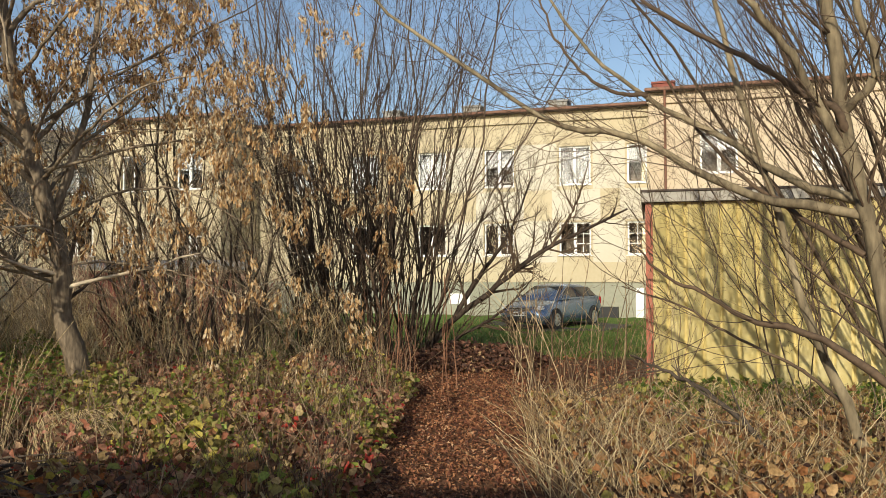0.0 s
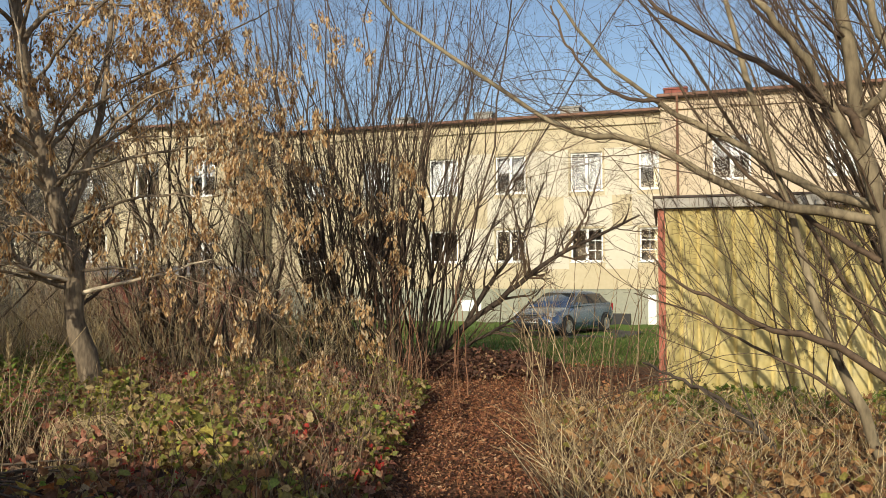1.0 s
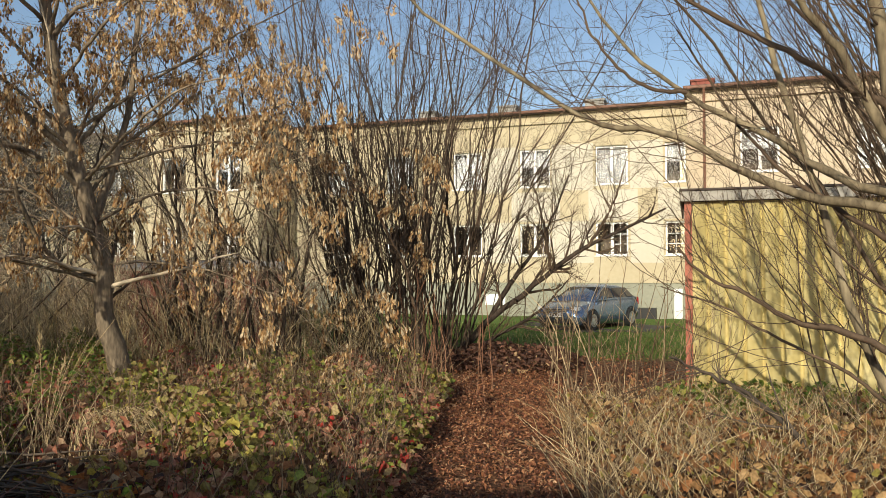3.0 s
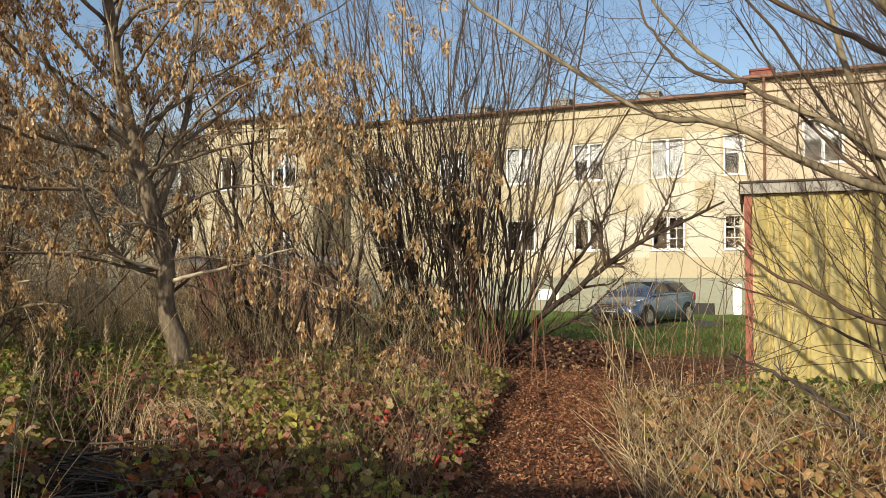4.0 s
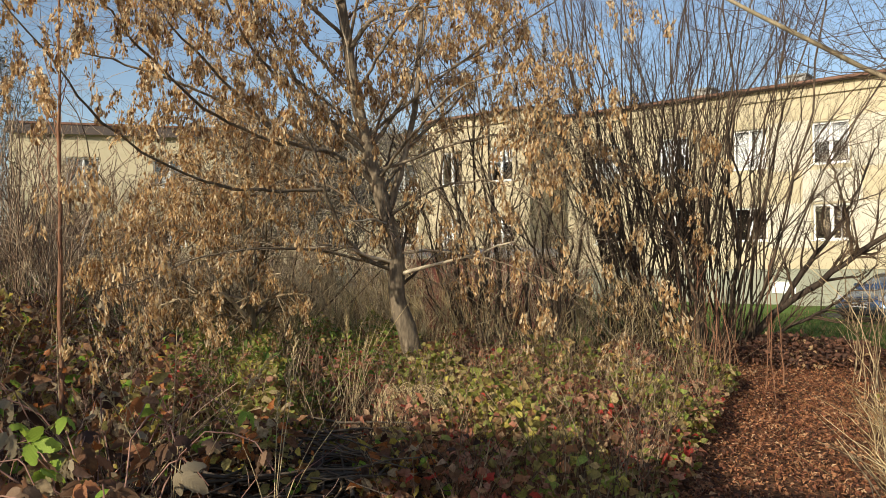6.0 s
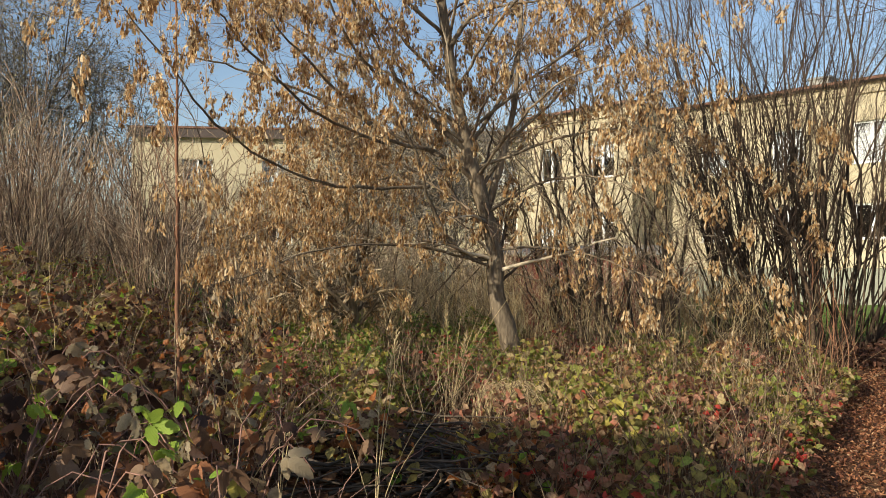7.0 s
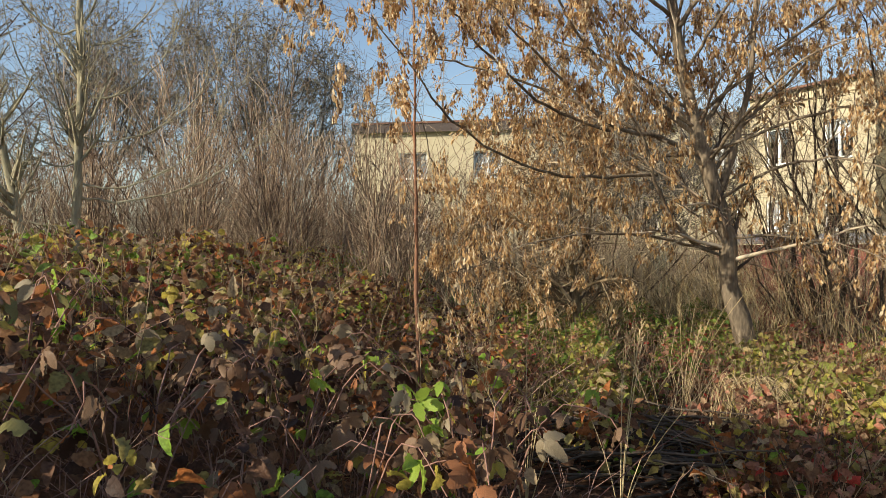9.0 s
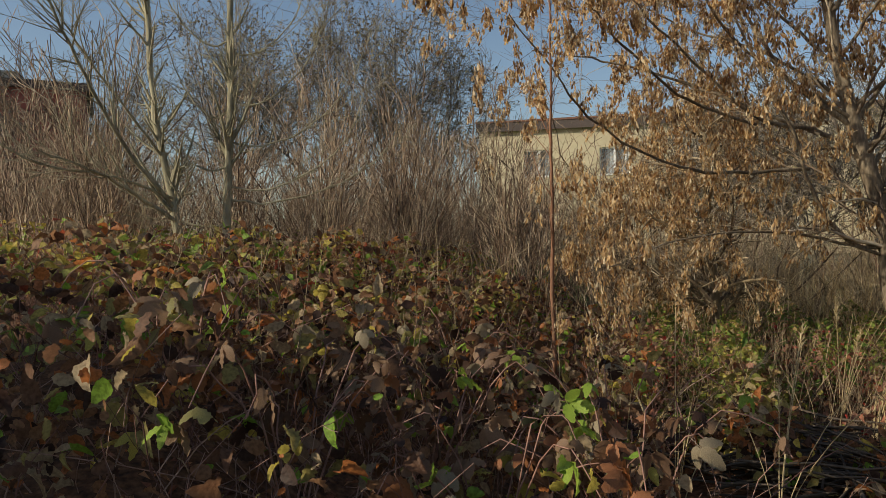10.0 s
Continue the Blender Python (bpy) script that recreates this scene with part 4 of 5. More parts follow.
bz = float(ground_z(-9.24, 2.96))
aspen_a, made = tree("aspen_tree", (-9.24, 2.96, bz), "pale grey green young aspen with bare arching branches", "tree",
                     [([(-9.26, 2.94, bz - 0.05), (-9.23, 3.0, 2.21), (-9.21, 3.04, 3.35), (-9.21, 3.04, 4.14), (-9.22, 3.03, 6.5)], 0.056, 0.03)]
                     + [([(-9.22, 3.02, z), (-9.22 + 0.25 * dx, 3.02 + 0.25 * dy, z - 0.04 * up), (-9.22 + 0.6 * dx, 3.02 + 0.6 * dy, z + 0.16 * up), (-9.22 + 0.85 * dx, 3.02 + 0.85 * dy, z + 0.5 * up), (-9.22 + dx, 3.02 + dy, z + up)], 0.013, 0.004)
                        for z, dx, dy, up in ((2.2, 1.2, 1.75, 1.0), (2.36, 1.0, 1.4, 1.3), (2.9, 1.0, 1.4, 1.35), (3.4, 0.75, 1.05, 1.5), (4.0, 0.5, 0.9, 1.2), (3.25, -0.45, -0.7, 1.5), (2.6, -0.6, -0.85, 1.1), (3.7, -0.8, 0.3, 1.3), (4.1, -0.4, -0.8, 1.3), (3.0, 0.9, -0.2, 1.2), (1.9, -0.7, -1.0, 0.6))], M["bark_pale"], M["bark_pale"],
                     [dict(count=130, length=1.0, angle=38, n=6, up=0.08, wob=0.08, least=0.003), dict(count=700, length=0.45, angle=45, n=4, up=0.06, least=0.0025)])
aspen_b, made = tree("aspen_tree", (-9.39, 2.48, bz), "pale leaning young aspen with low spreading bare branches", "tree",
                     [([(-9.38, 2.53, bz - 0.05), (-9.41, 2.43, 2.01), (-9.54, 2.35, 2.6), (-9.67, 2.24, 3.65), (-9.8, 2.16, 6.2)], 0.056, 0.03),
                      ([(-9.39, 2.51, 1.88), (-9.24, 1.91, 2.24), (-9.03, 1.49, 2.44), (-8.8, 0.9, 2.6)], 0.028, 0.008),
                      ([(-9.41, 2.43, 2.07), (-9.07, 1.77, 2.76), (-8.76, 1.3, 3.46), (-8.42, 0.87, 4.2), (-8.2, 0.5, 5.0)], 0.026, 0.008),
                      ([(-9.4, 2.4, 2.2), (-9.2, 1.7, 2.4), (-9.0, 0.9, 2.5), (-8.9, 0.2, 2.9)], 0.018, 0.005),
                      ([(-9.55, 2.33, 2.7), (-9.3, 1.7, 3.4), (-9.1, 1.2, 4.0), (-8.95, 0.9, 4.6)], 0.018, 0.006)], M["bark_pale"], M["bark_pale"],
                     [dict(count=130, length=1.0, angle=42, n=6, up=0.06, wob=0.08, least=0.003), dict(count=700, length=0.45, angle=45, n=4, up=0.05, least=0.0025)])

right_limbs = [
    ([(3.16, 4.66, -0.05), (3.01, 4.72, 0.49), (2.89, 4.8, 1.04), (2.81, 4.84, 1.61), (2.76, 4.88, 1.97), (2.66, 4.93, 2.49), (2.61, 4.95, 3.01), (2.57, 4.97, 3.39), (2.54, 4.99, 4.4)], 0.058, 0.04),
    ([(2.76, 4.88, 1.95), (2.43, 5.15, 2.06), (2.11, 5.4, 2.18), (1.73, 5.74, 2.5), (1.4, 5.94, 2.68), (1.07, 6.11, 2.75), (0.69, 6.36, 3.0), (0.13, 6.6, 3.45), (-0.37, 6.79, 3.86), (-0.78, 6.9, 4.3)], 0.034, 0.012),
    ([(2.95, 4.9, 0.0), (2.80, 5.0, 0.4), (2.68, 5.15, 0.87), (2.53, 5.22, 1.29), (2.45, 5.37, 1.8), (2.3, 5.54, 2.59), (2.16, 5.71, 3.39), (2.0, 5.9, 4.4)], 0.042, 0.016),
    ([(2.76, 4.88, 2.03), (2.45, 5.26, 2.23), (2.19, 5.69, 2.57), (1.77, 6.15, 2.97), (1.37, 6.66, 3.49), (1.0, 7.13, 4.26)], 0.034, 0.012),
    ([(2.93, 4.6, 0.75), (2.46, 4.92, 1.17), (2.13, 5.18, 1.26), (1.93, 5.47, 1.44), (1.7, 5.65, 1.56), (1.55, 5.9, 1.78)], 0.028, 0.007),
    ([(2.66, 4.93, 2.48), (2.58, 4.91, 2.65), (2.46, 5.03, 2.77), (2.18, 5.26, 3.06), (1.89, 5.54, 3.34), (1.62, 5.78, 3.63), (1.43, 6.03, 3.95)], 0.030, 0.012),
    ([(2.70, 4.92, 2.25), (2.53, 4.88, 2.52), (2.37, 4.85, 2.8), (2.19, 4.83, 3.08), (1.97, 4.81, 3.33), (1.71, 4.8, 3.66)], 0.032, 0.018),
    ([(1.72, 6.2, 3.03), (1.48, 6.25, 3.07), (1.22, 6.3, 3.25), (1.0, 6.3, 3.52), (0.85, 6.3, 3.86)], 0.018, 0.008),
    ([(2.74, 5.1, 0.70), (2.61, 5.4, 0.87), (2.42, 5.49, 1.0), (2.1, 5.73, 1.18), (1.86, 5.91, 1.34), (1.48, 6.12, 1.48)], 0.016, 0.005),
    ([(2.62, 4.95, 2.62), (2.75, 4.75, 2.83), (2.66, 4.72, 3.16), (2.55, 4.76, 3.5)], 0.032, 0.02),
    ([(2.75, 4.9, 1.7), (2.4, 5.4, 2.1), (2.1, 5.9, 2.6), (1.7, 6.4, 3.6)], 0.022, 0.008),
]
right_tree, made = tree("willow_tree", (3.16, 4.66, 0.0), "smooth grey barked bare tree with long spreading branches", "tree", right_limbs, M["bark_grey"], M["twig_brown"],
                        [dict(count=170, length=1.9, angle=42, n=9, up=0.04, wob=0.1, thick=0.2, least=0.003), dict(count=1100, length=0.75, angle=45, n=6, up=0.03, wob=0.14), dict(count=2400, length=0.22, angle=50, n=3)])


def many_stems(name, centre, stems, height, spread, lean, r, label, barkm, twigm, shoots, foot=0.5, stem_mix=True):
    """A clump of stems that fan out from one stool."""
    z = float(ground_z(*centre))
    e = empty(name, Matrix.Translation((*centre, z)), label, "bush")
    a, q = rng.uniform(0, 2 * np.pi, stems), np.sqrt(rng.uniform(0, 1, stems))
    off = np.stack([np.cos(a) * q, np.sin(a) * q], -1)
    h = height * rng.uniform(0.62, 1.1, stems)
    n = 12
    s = np.linspace(0, 1, n)
    bow = s[None] ** rng.uniform(0.8, 1.5, stems)[:, None]
    way = off * 0.75 + rng.normal(0, 0.42, (stems, 2))
    xy = off[:, None] * foot + (way[:, None] * spread + np.array(lean)) * bow[..., None]
    P = np.concatenate([xy, (s[None] * h[:, None])[..., None] - 0.05], -1)
    P[:, 1:] += np.cumsum(rng.normal(0, 0.08, (stems, n - 1, 3)), 1)
    R = r * np.clip(rng.lognormal(-0.4, 0.42, stems), 0.35, 1.6)[:, None] * np.linspace(1, 0.3, n)[None]
    big = np.argsort(-R[:, 0])
    for k in big:
        t = Soup()
        tubes(t, P[k:k + 1], R[k:k + 1], 6)
        t.object("stem", (barkm, barkm, M["bark_hazel"], barkm, M["bark_hazel"])[k % 5] if stem_mix else barkm, e, True)
    s2 = Soup()
    p, rr = P, R
    for kw in shoots:
        p, rr = sprout(p, rr, **kw)
        tubes(s2, p, rr, 3)
    tagged(s2.object("twig_mass", twigm, e, True), kind="stuff")
    return e


many_stems("willow_bush", (-1.2, 13.4), 150, 7.0, 2.3, (-0.15, 0.0), 0.0245, "large bare bush of many upright dark stems", M["bark_bush"], M["twig_bush"],
           [dict(count=1100, length=1.8, angle=34, n=7, up=0.06, wob=0.11, span=(0.2, 0.97)), dict(count=5600, length=0.85, angle=40, n=5, up=0.05, wob=0.13, span=(0.3, 1.0)), dict(count=6500, length=0.34, angle=45, n=3, up=0.02)], foot=1.2)
low, made = tree("leaning_bough", (-0.38, 13.19, 0.0), "dark thick bough leaning out of the bush", "tree",
                 [([(-0.45, 13.2, -0.05), (0.25, 13.1, 0.74), (0.92, 12.97, 1.27), (1.67, 12.79, 1.88), (2.47, 12.56, 2.3), (3.1, 12.42, 2.61)], 0.065, 0.016),
                  ([(0.25, 13.1, 0.74), (0.7, 13.0, 1.5), (1.2, 12.9, 2.2), (1.6, 12.8, 3.2)], 0.045, 0.012),
                  ([(1.3, 12.9, 1.55), (1.2, 12.8, 2.3), (1.0, 12.8, 3.1)], 0.03, 0.01),
                  ([(1.9, 12.7, 2.0), (2.3, 12.7, 2.7), (2.5, 12.6, 3.4)], 0.028, 0.008),
                  ([(-0.2, 13.2, 0.2), (0.4, 13.0, 0.5), (1.1, 12.8, 0.95), (1.6, 12.6, 1.5)], 0.035, 0.01)], M["bark_dark"], M["twig_brown"],
                 [dict(count=84, length=1.25, angle=55, n=7, up=0.05, wob=0.16), dict(count=700, length=0.6, angle=45, n=5, up=0.04, wob=0.15), dict(count=1500, length=0.24, angle=50, n=3)])
many_stems("hazel_bush", (5.2, 7.2), 40, 6.9, 1.1, (-2.7, 0.1), 0.018, "bare bush of slanting brown stems before the shed", M["bark_hazel"], M["twig_brown"],
           [dict(count=300, length=1.5, angle=22, n=6, up=0.08, wob=0.08, thick=0.6, span=(0.35, 1.0)), dict(count=1200, length=0.6, angle=35, n=4, up=0.06), dict(count=1500, length=0.25, angle=45, n=3)], foot=0.55)
many_stems("hazel_bush", (3.6, 7.3), 7, 4.6, 0.8, (-1.3, 0.2), 0.011, "slender bare bush leaning along the shed", M["bark_hazel"], M["twig_brown"],
           [dict(count=60, length=1.2, angle=28, n=6, up=0.05, wob=0.1), dict(count=300, length=0.5, angle=38, n=4, up=0.05), dict(count=300, length=0.22, angle=45, n=3)], foot=0.4)
many_stems("elder_bush", (-4.1, 11.6), 34, 5.2, 1.6, (-0.2, 0.1), 0.026, "bare bush of thin brown stems behind the maple", M["bark_bush"], M["twig_grey"],
           [dict(count=420, length=1.3, angle=38, n=6, up=0.05, wob=0.14), dict(count=1800, length=0.6, angle=45, n=4, up=0.0, wob=0.16)], foot=0.5)
many_stems("elder_bush", (-2.7, 10.6), 22, 4.2, 1.5, (-0.3, 0.1), 0.02, "bare bush of fine drooping grey twigs", M["bark_bush"], M["twig_grey"],
           [dict(count=300, length=1.2, angle=45, n=6, up=-0.02, wob=0.15), dict(count=1500, length=0.5, angle=45, n=4, up=-0.05, wob=0.18)], foot=0.4)
many_stems("elder_bush", (-7.6, 10.2), 26, 3.6, 1.9, (0.1, -0.2), 0.02, "bare bush of fine drooping grey twigs", M["bark_bush"], M["twig_grey"],
           [dict(count=380, length=1.3, angle=45, n=6, up=-0.04, wob=0.15), dict(count=2000, length=0.5, angle=45, n=4, up=-0.06, wob=0.18)], foot=0.5)

for cx, cy in ((-4.9, 13.9), (-4.0, 14.6), (-5.9, 14.3)):
    many_stems("dogwood_bush", (cx, cy), 42, 1.75, 0.75, (0.0, 0.0), 0.011, "low bush of dense dark red stems in the thicket", M["bark_dogwood"], M["bark_dogwood"],
               [dict(count=200, length=0.7, angle=28, n=5, up=0.1, wob=0.1), dict(count=500, length=0.35, angle=35, n=3, up=0.08)], foot=0.45, stem_mix=False)

# ---- undergrowth ----


def scatter(n, x0, x1, y0, y1, keep):
    """Random places in a rectangle for which keep(x, y) holds."""
    x, y = rng.uniform(x0, x1, n), rng.uniform(y0, y1, n)
    k = keep(x, y)
    return x[k], y[k]


def path_mid(y):
    return 0.1 + 0.055 * (y - 5.5) + 0.012 * np.maximum(y - 9, 0) ** 2


def path_half(y):
    return 0.68 + 0.012 * (y - 5.5)


def on_path(x, y):
    return np.abs(x - path_mid(y)) < path_half(y) + 0.1 * np.sin(y * 3.1)


def lump(x, y, f, p):
    """A slow swell between 0 and 1, for uneven growth."""
    return 0.5 + 0.25 * np.sin(x * f + p) * np.cos(y * f * 0.8 + 2 * p) + 0.25 * np.sin(x * f * 2.3 + y * f * 1.7 + p)


def clear_of_pile(x, y):
    return np.hypot((x + 2.85) / 0.95, (y - 4.45) / 0.55) > 1


def leaf_cover(name, x, y, height, size, mat, label, tilt=0.7, shapes=SMALL_LEAVES, low=0.0, category="undergrowth", smooth=False):
    """Leaves in depth, from near the soil up to the given height."""
    s = Soup()
    n = len(x)
    z = ground_z(x, y) + low + height * (0.45 + 0.9 * lump(x, y, 2.6, float(np.mean(height)))) * np.sqrt(rng.uniform(0, 1, n))
    pos = np.stack([x, y, z], -1)
    for k, t in enumerate(shapes):
        q = pos[k::len(shapes)]
        strew(s, t, q, rotations(len(q), tilt), size * rng.uniform(0.32, 1.3, len(q)))
    return tagged(s.object(name, mat, None, smooth), label, category, kind="stuff")


def stalk_field(name, x, y, height, r, mat, label, lean=0.18, n=5, bend=0.1, category="dry stalks", side=0):
    """Thin upright stalks, each a little bent."""
    b = len(x)
    h = height * rng.uniform(0.4, 1.15, b)
    d = rng.normal(0, lean, (b, 1, 2)) * h[:, None, None]
    s = np.linspace(0, 1, n)
    xy = np.stack([x, y], -1)[:, None] + d * s[None, :, None] ** 1.6 + np.cumsum(rng.normal(0, bend * 0.12, (b, n, 2)), 1) * h[:, None, None]
    P = np.concatenate([xy, (ground_z(x, y)[:, None] - 0.03 + h[:, None] * s[None] * (1 - 0.12 * np.abs(d).sum(-1) * s))[..., None]], -1)
    R = r * rng.uniform(0.5, 1.3, b)[:, None] * np.linspace(1, 0.45, n)[None]
    sp = Soup()
    tubes(sp, P, R, 3)
    if side:
        p, rr = sprout(P, R, side, float(np.mean(height)) * 0.3, 35, 4, 0.1, 0.12, (0.3, 1.0), 0.6, r * 0.35)
        tubes(sp, p, rr, 3)
    return tagged(sp.object(name, mat), label, category, kind="stuff")


# leaf litter along the path and under the bushes
x, y = scatter(100000, -2.5, 2.8, 3.2, 13.5, lambda x, y: on_path(x, y) & (rng.uniform(0, 1, len(x)) < 0.8))
leaf_cover("path_litter", x, y, 0.05, 0.042, M["leaf_litter"], "red brown fallen leaves trodden along the path", 0.4, SCRAPS, category="leaf litter")
x, y = scatter(20000, -8, 3.2, -2.5, 15.0, lambda x, y: (~on_path(x, y)) | (y < 3.2))
leaf_cover("woodland_litter", x, y, 0.06, 0.065, M["leaf_litter"], "brown fallen leaves under the bushes", 0.5, SCRAPS, category="leaf litter")
x, y = scatter(9000, -0.9, 2.4, 11.0, 14.2, lambda x, y: ((x - 0.5) / 1.3) ** 2 + ((y - 12.5) / 1.1) ** 2 < 1)
leaf_cover("leaf_heap", x, y, 0.16, 0.09, M["leaf_heap"], "dark heap of rotting leaves and twigs", 0.8, SCRAPS, category="leaf heap")

# mixed raspberry growth beside the path
x, y = scatter(64000, -6.5, 0.4, 4.0, 10.0, lambda x, y: clear_of_pile(x, y) & (x < path_mid(y) - path_half(y) + 0.1) & (bank(x, y) < 0.6) & (lump(x, y, 1.7, 0.4) > rng.uniform(0.1, 0.75, len(x))))
h = 0.54 * np.clip(0.6 + 0.6 * (path_mid(y) - path_half(y) - x), 0.6, 1.05)    # lower beside the path
k = lump(x, y, 1.25, 1.1) + rng.normal(0, 0.16, len(x)) > 0.46
leaf_cover("raspberry_growth", x[k], y[k], h[k], 0.07, M["leaf_mixed"], "autumn raspberry growth in olive, yellow and tan", 1.0, LEAVES)
leaf_cover("withered_growth", x[~k], y[~k], h[~k], 0.066, M["leaf_rusty"], "withered raspberry growth in pink brown and rust", 1.1, LEAVES)
x, y = scatter(3400, -6.0, 0.2, 4.0, 10.0, lambda x, y: clear_of_pile(x, y) & (x < path_mid(y) - path_half(y)) & (bank(x, y) < 0.6))
stalk_field("raspberry_canes", x, y, 0.78, 0.0042, M["cane_dry"], "thin tan and brown raspberry canes", 0.3, side=2600)
x, y = scatter(13000, -9.5, -3.6, 5.4, 11.0, lambda x, y: (bank(x, y) < 0.3) & (bank(x, y) > -3.2) & (lump(x, y, 1.1, 2.0) > 0.3))
leaf_cover("nettle_growth", x, y, 0.66, 0.085, M["leaf_green"], "green and yellowing nettles in the thicket", 0.6)

# dry growth on the shed's side of the path
x, y = scatter(13000, 0.6, 4.6, 3.6, 9.4, lambda x, y: (x > path_mid(y) + path_half(y) + 0.1) & (x < 0.36 * y + 1.4) & (lump(x, y, 2.1, 1.3) > rng.uniform(0.1, 0.7, len(x))))
leaf_cover("dry_bramble_growth", x, y, 0.56 - 0.075 * np.clip(y - 4.6, 0, 4.2), 0.068, M["leaf_dry"], "withered brown bramble leaves", 1.3, LEAVES)
x, y = scatter(2700, 0.6, 4.4, 3.6, 9.0, lambda x, y: (x > path_mid(y) + path_half(y) - 0.05) & (x < 0.36 * y + 1.4))
k = rng.uniform(0, 1, len(x)) < 0.55
stalk_field("dry_grass", x[k], y[k], 0.78 - 0.1 * np.clip(y[k] - 4.6, 0, 4.4), 0.0044, M["straw"], "dry straw coloured grass and stalks", 0.45, 7, 0.35, side=500)
stalk_field("dry_stems", x[~k], y[~k], 0.84 - 0.11 * np.clip(y[~k] - 4.6, 0, 4.4), 0.0046, M["stalk"], "brown dead bramble stems", 0.42, 7, 0.4, side=1400)
x, y = scatter(2600, 2.2, 5.2, 7.6, 9.4, lambda x, y: y < 9.65 - 0.275 * (x - 2.68))
leaf_cover("shed_side_growth", x, y, 0.3, 0.085, M["leaf_green"], "yellow green leaves along the shed", 0.7, LEAVES)

# a fallen branch in the dry growth
fallen, made = tree("fallen_branch", (2.15, 4.8, 0.1), "dark fallen branch arching over the dry growth", "branch",
                    [([(2.15, 4.6, 0.05), (2.2, 5.3, 0.46), (2.12, 6.2, 0.66), (1.95, 6.8, 0.74), (1.84, 7.3, 0.8)], 0.026, 0.01)], M["stick"], M["stick"],
                    [dict(count=12, length=0.6, angle=40, n=5, up=0.03, wob=0.1), dict(count=30, length=0.25, angle=45, n=4)])

# tall stalks
x, y = scatter(1400, -7.5, -1.0, 8.8, 15.5, lambda x, y: lump(x, y, 1.3, 0.9) > rng.uniform(0, 0.9, len(x)))
stalk_field("thicket_stalks", x, y, 1.5, 0.0055, M["straw"], "tall dry tan stalks in the thicket", 0.3, 6, 0.3, side=3600)
x, y = scatter(64, 1.0, 3.0, 8.2, 11.5, lambda x, y: x > path_mid(y) + 0.55)
stalk_field("tall_stalks", x, y, 1.9, 0.0075, M["stalk"], "tall pale dry stalks beside the path", 0.2, 7, 0.2, side=120)
x, y = scatter(26, -0.9, 0.7, 8.6, 11.5, lambda x, y: x < path_mid(y))
stalk_field("tall_stalks", x, y, 1.7, 0.009, M["bark_red"], "thin red brown suckers beside the path", 0.12, 7, 0.1, side=40)

# lawn
x, y = scatter(42000, -4, 8.5, 14.2, 28, lambda x, y: (np.hypot((x - 4.3) / 2.3, (y - 26.6) / 2.5) > 1.0) & (rng.uniform(0, 1, len(x)) < 1.3 - 0.035 * y))
s = Soup()
blade = (np.array([(0, -0.006, 0), (0, 0.006, 0), (0.02, 0.004, 0.06), (0.05, 0, 0.1)]), [np.array([[0, 1, 2]]), np.array([[0, 2, 3]])])
strew(s, blade, np.stack([x, y, ground_z(x, y) - 0.005], -1), rotations(len(x), 0.25), rng.uniform(0.7, 2.0, len(x)) * 0.8)
tagged(s.object("lawn_grass", M["grass"]), "short green lawn grass", "grass", kind="stuff")

# bramble bank
# leaves below y = -0.3 are out of view, added to shade the hollow
x, y = scatter(56000, -9.5, 0.4, -0.9, 9.0, lambda x, y: ((y > -0.3) | (x < -3.6)) & (bank(x, y) > 0.1) & (bank(x, y) < 4.0) & (np.hypot(x, y) > 2.7) & clear_of_pile(x, y) & (lump(x, y, 1.5, 0.2) > rng.uniform(-0.1, 0.8, len(x))))
thin = rng.uniform(0, 1, len(x)) < np.clip(0.46 + 0.2 * (np.hypot(x, y) - 4.2), 0.46, 1.0)
x, y = x[thin], y[thin]
k = np.hypot(x, y) < 5.2
leaf_cover("bramble_leaves", x[k], y[k], 0.74, 0.09, M["leaf_bank"], "withered dark brown bramble leaves with a few green ones", 0.9, FINE_LEAVES, smooth=True)
leaf_cover("bramble_leaves", x[~k], y[~k], 0.74, 0.095, M["leaf_bank"], "withered brown and yellow bramble leaves up the bank", 0.85, LEAVES)
x, y = scatter(2300, -9.0, -0.6, -0.2, 7.5, lambda x, y: (bank(x, y) > 0.0) & (bank(x, y) < 6.5) & (np.hypot(x, y) > 2.9))
stalk_field("bramble_canes", x, y, 0.8, 0.0042, M["cane"], "red brown arching bramble canes", 0.5, 6, 0.7, side=2000)
x, y = scatter(26000, -17, -4.5, -0.6, 11.0, lambda x, y: (bank(x, y) > 2.4) & (lump(x, y, 0.9, 1.9) > rng.uniform(0.0, 0.8, len(x))))
leaf_cover("bank_top_growth", x, y, 0.7, 0.12, M["leaf_far_bank"], "yellow, red and brown bramble growth on the bank top", 0.75, SMALL_LEAVES)
x, y = scatter(600, -12, -3.5, 1.0, 8.5, lambda x, y: bank(x, y) > 0.8)
stalk_field("bank_stalks", x, y, 1.25, 0.004, M["stalk"], "thin dry stalks on the bank", 0.2, 6, 0.15, side=1500)


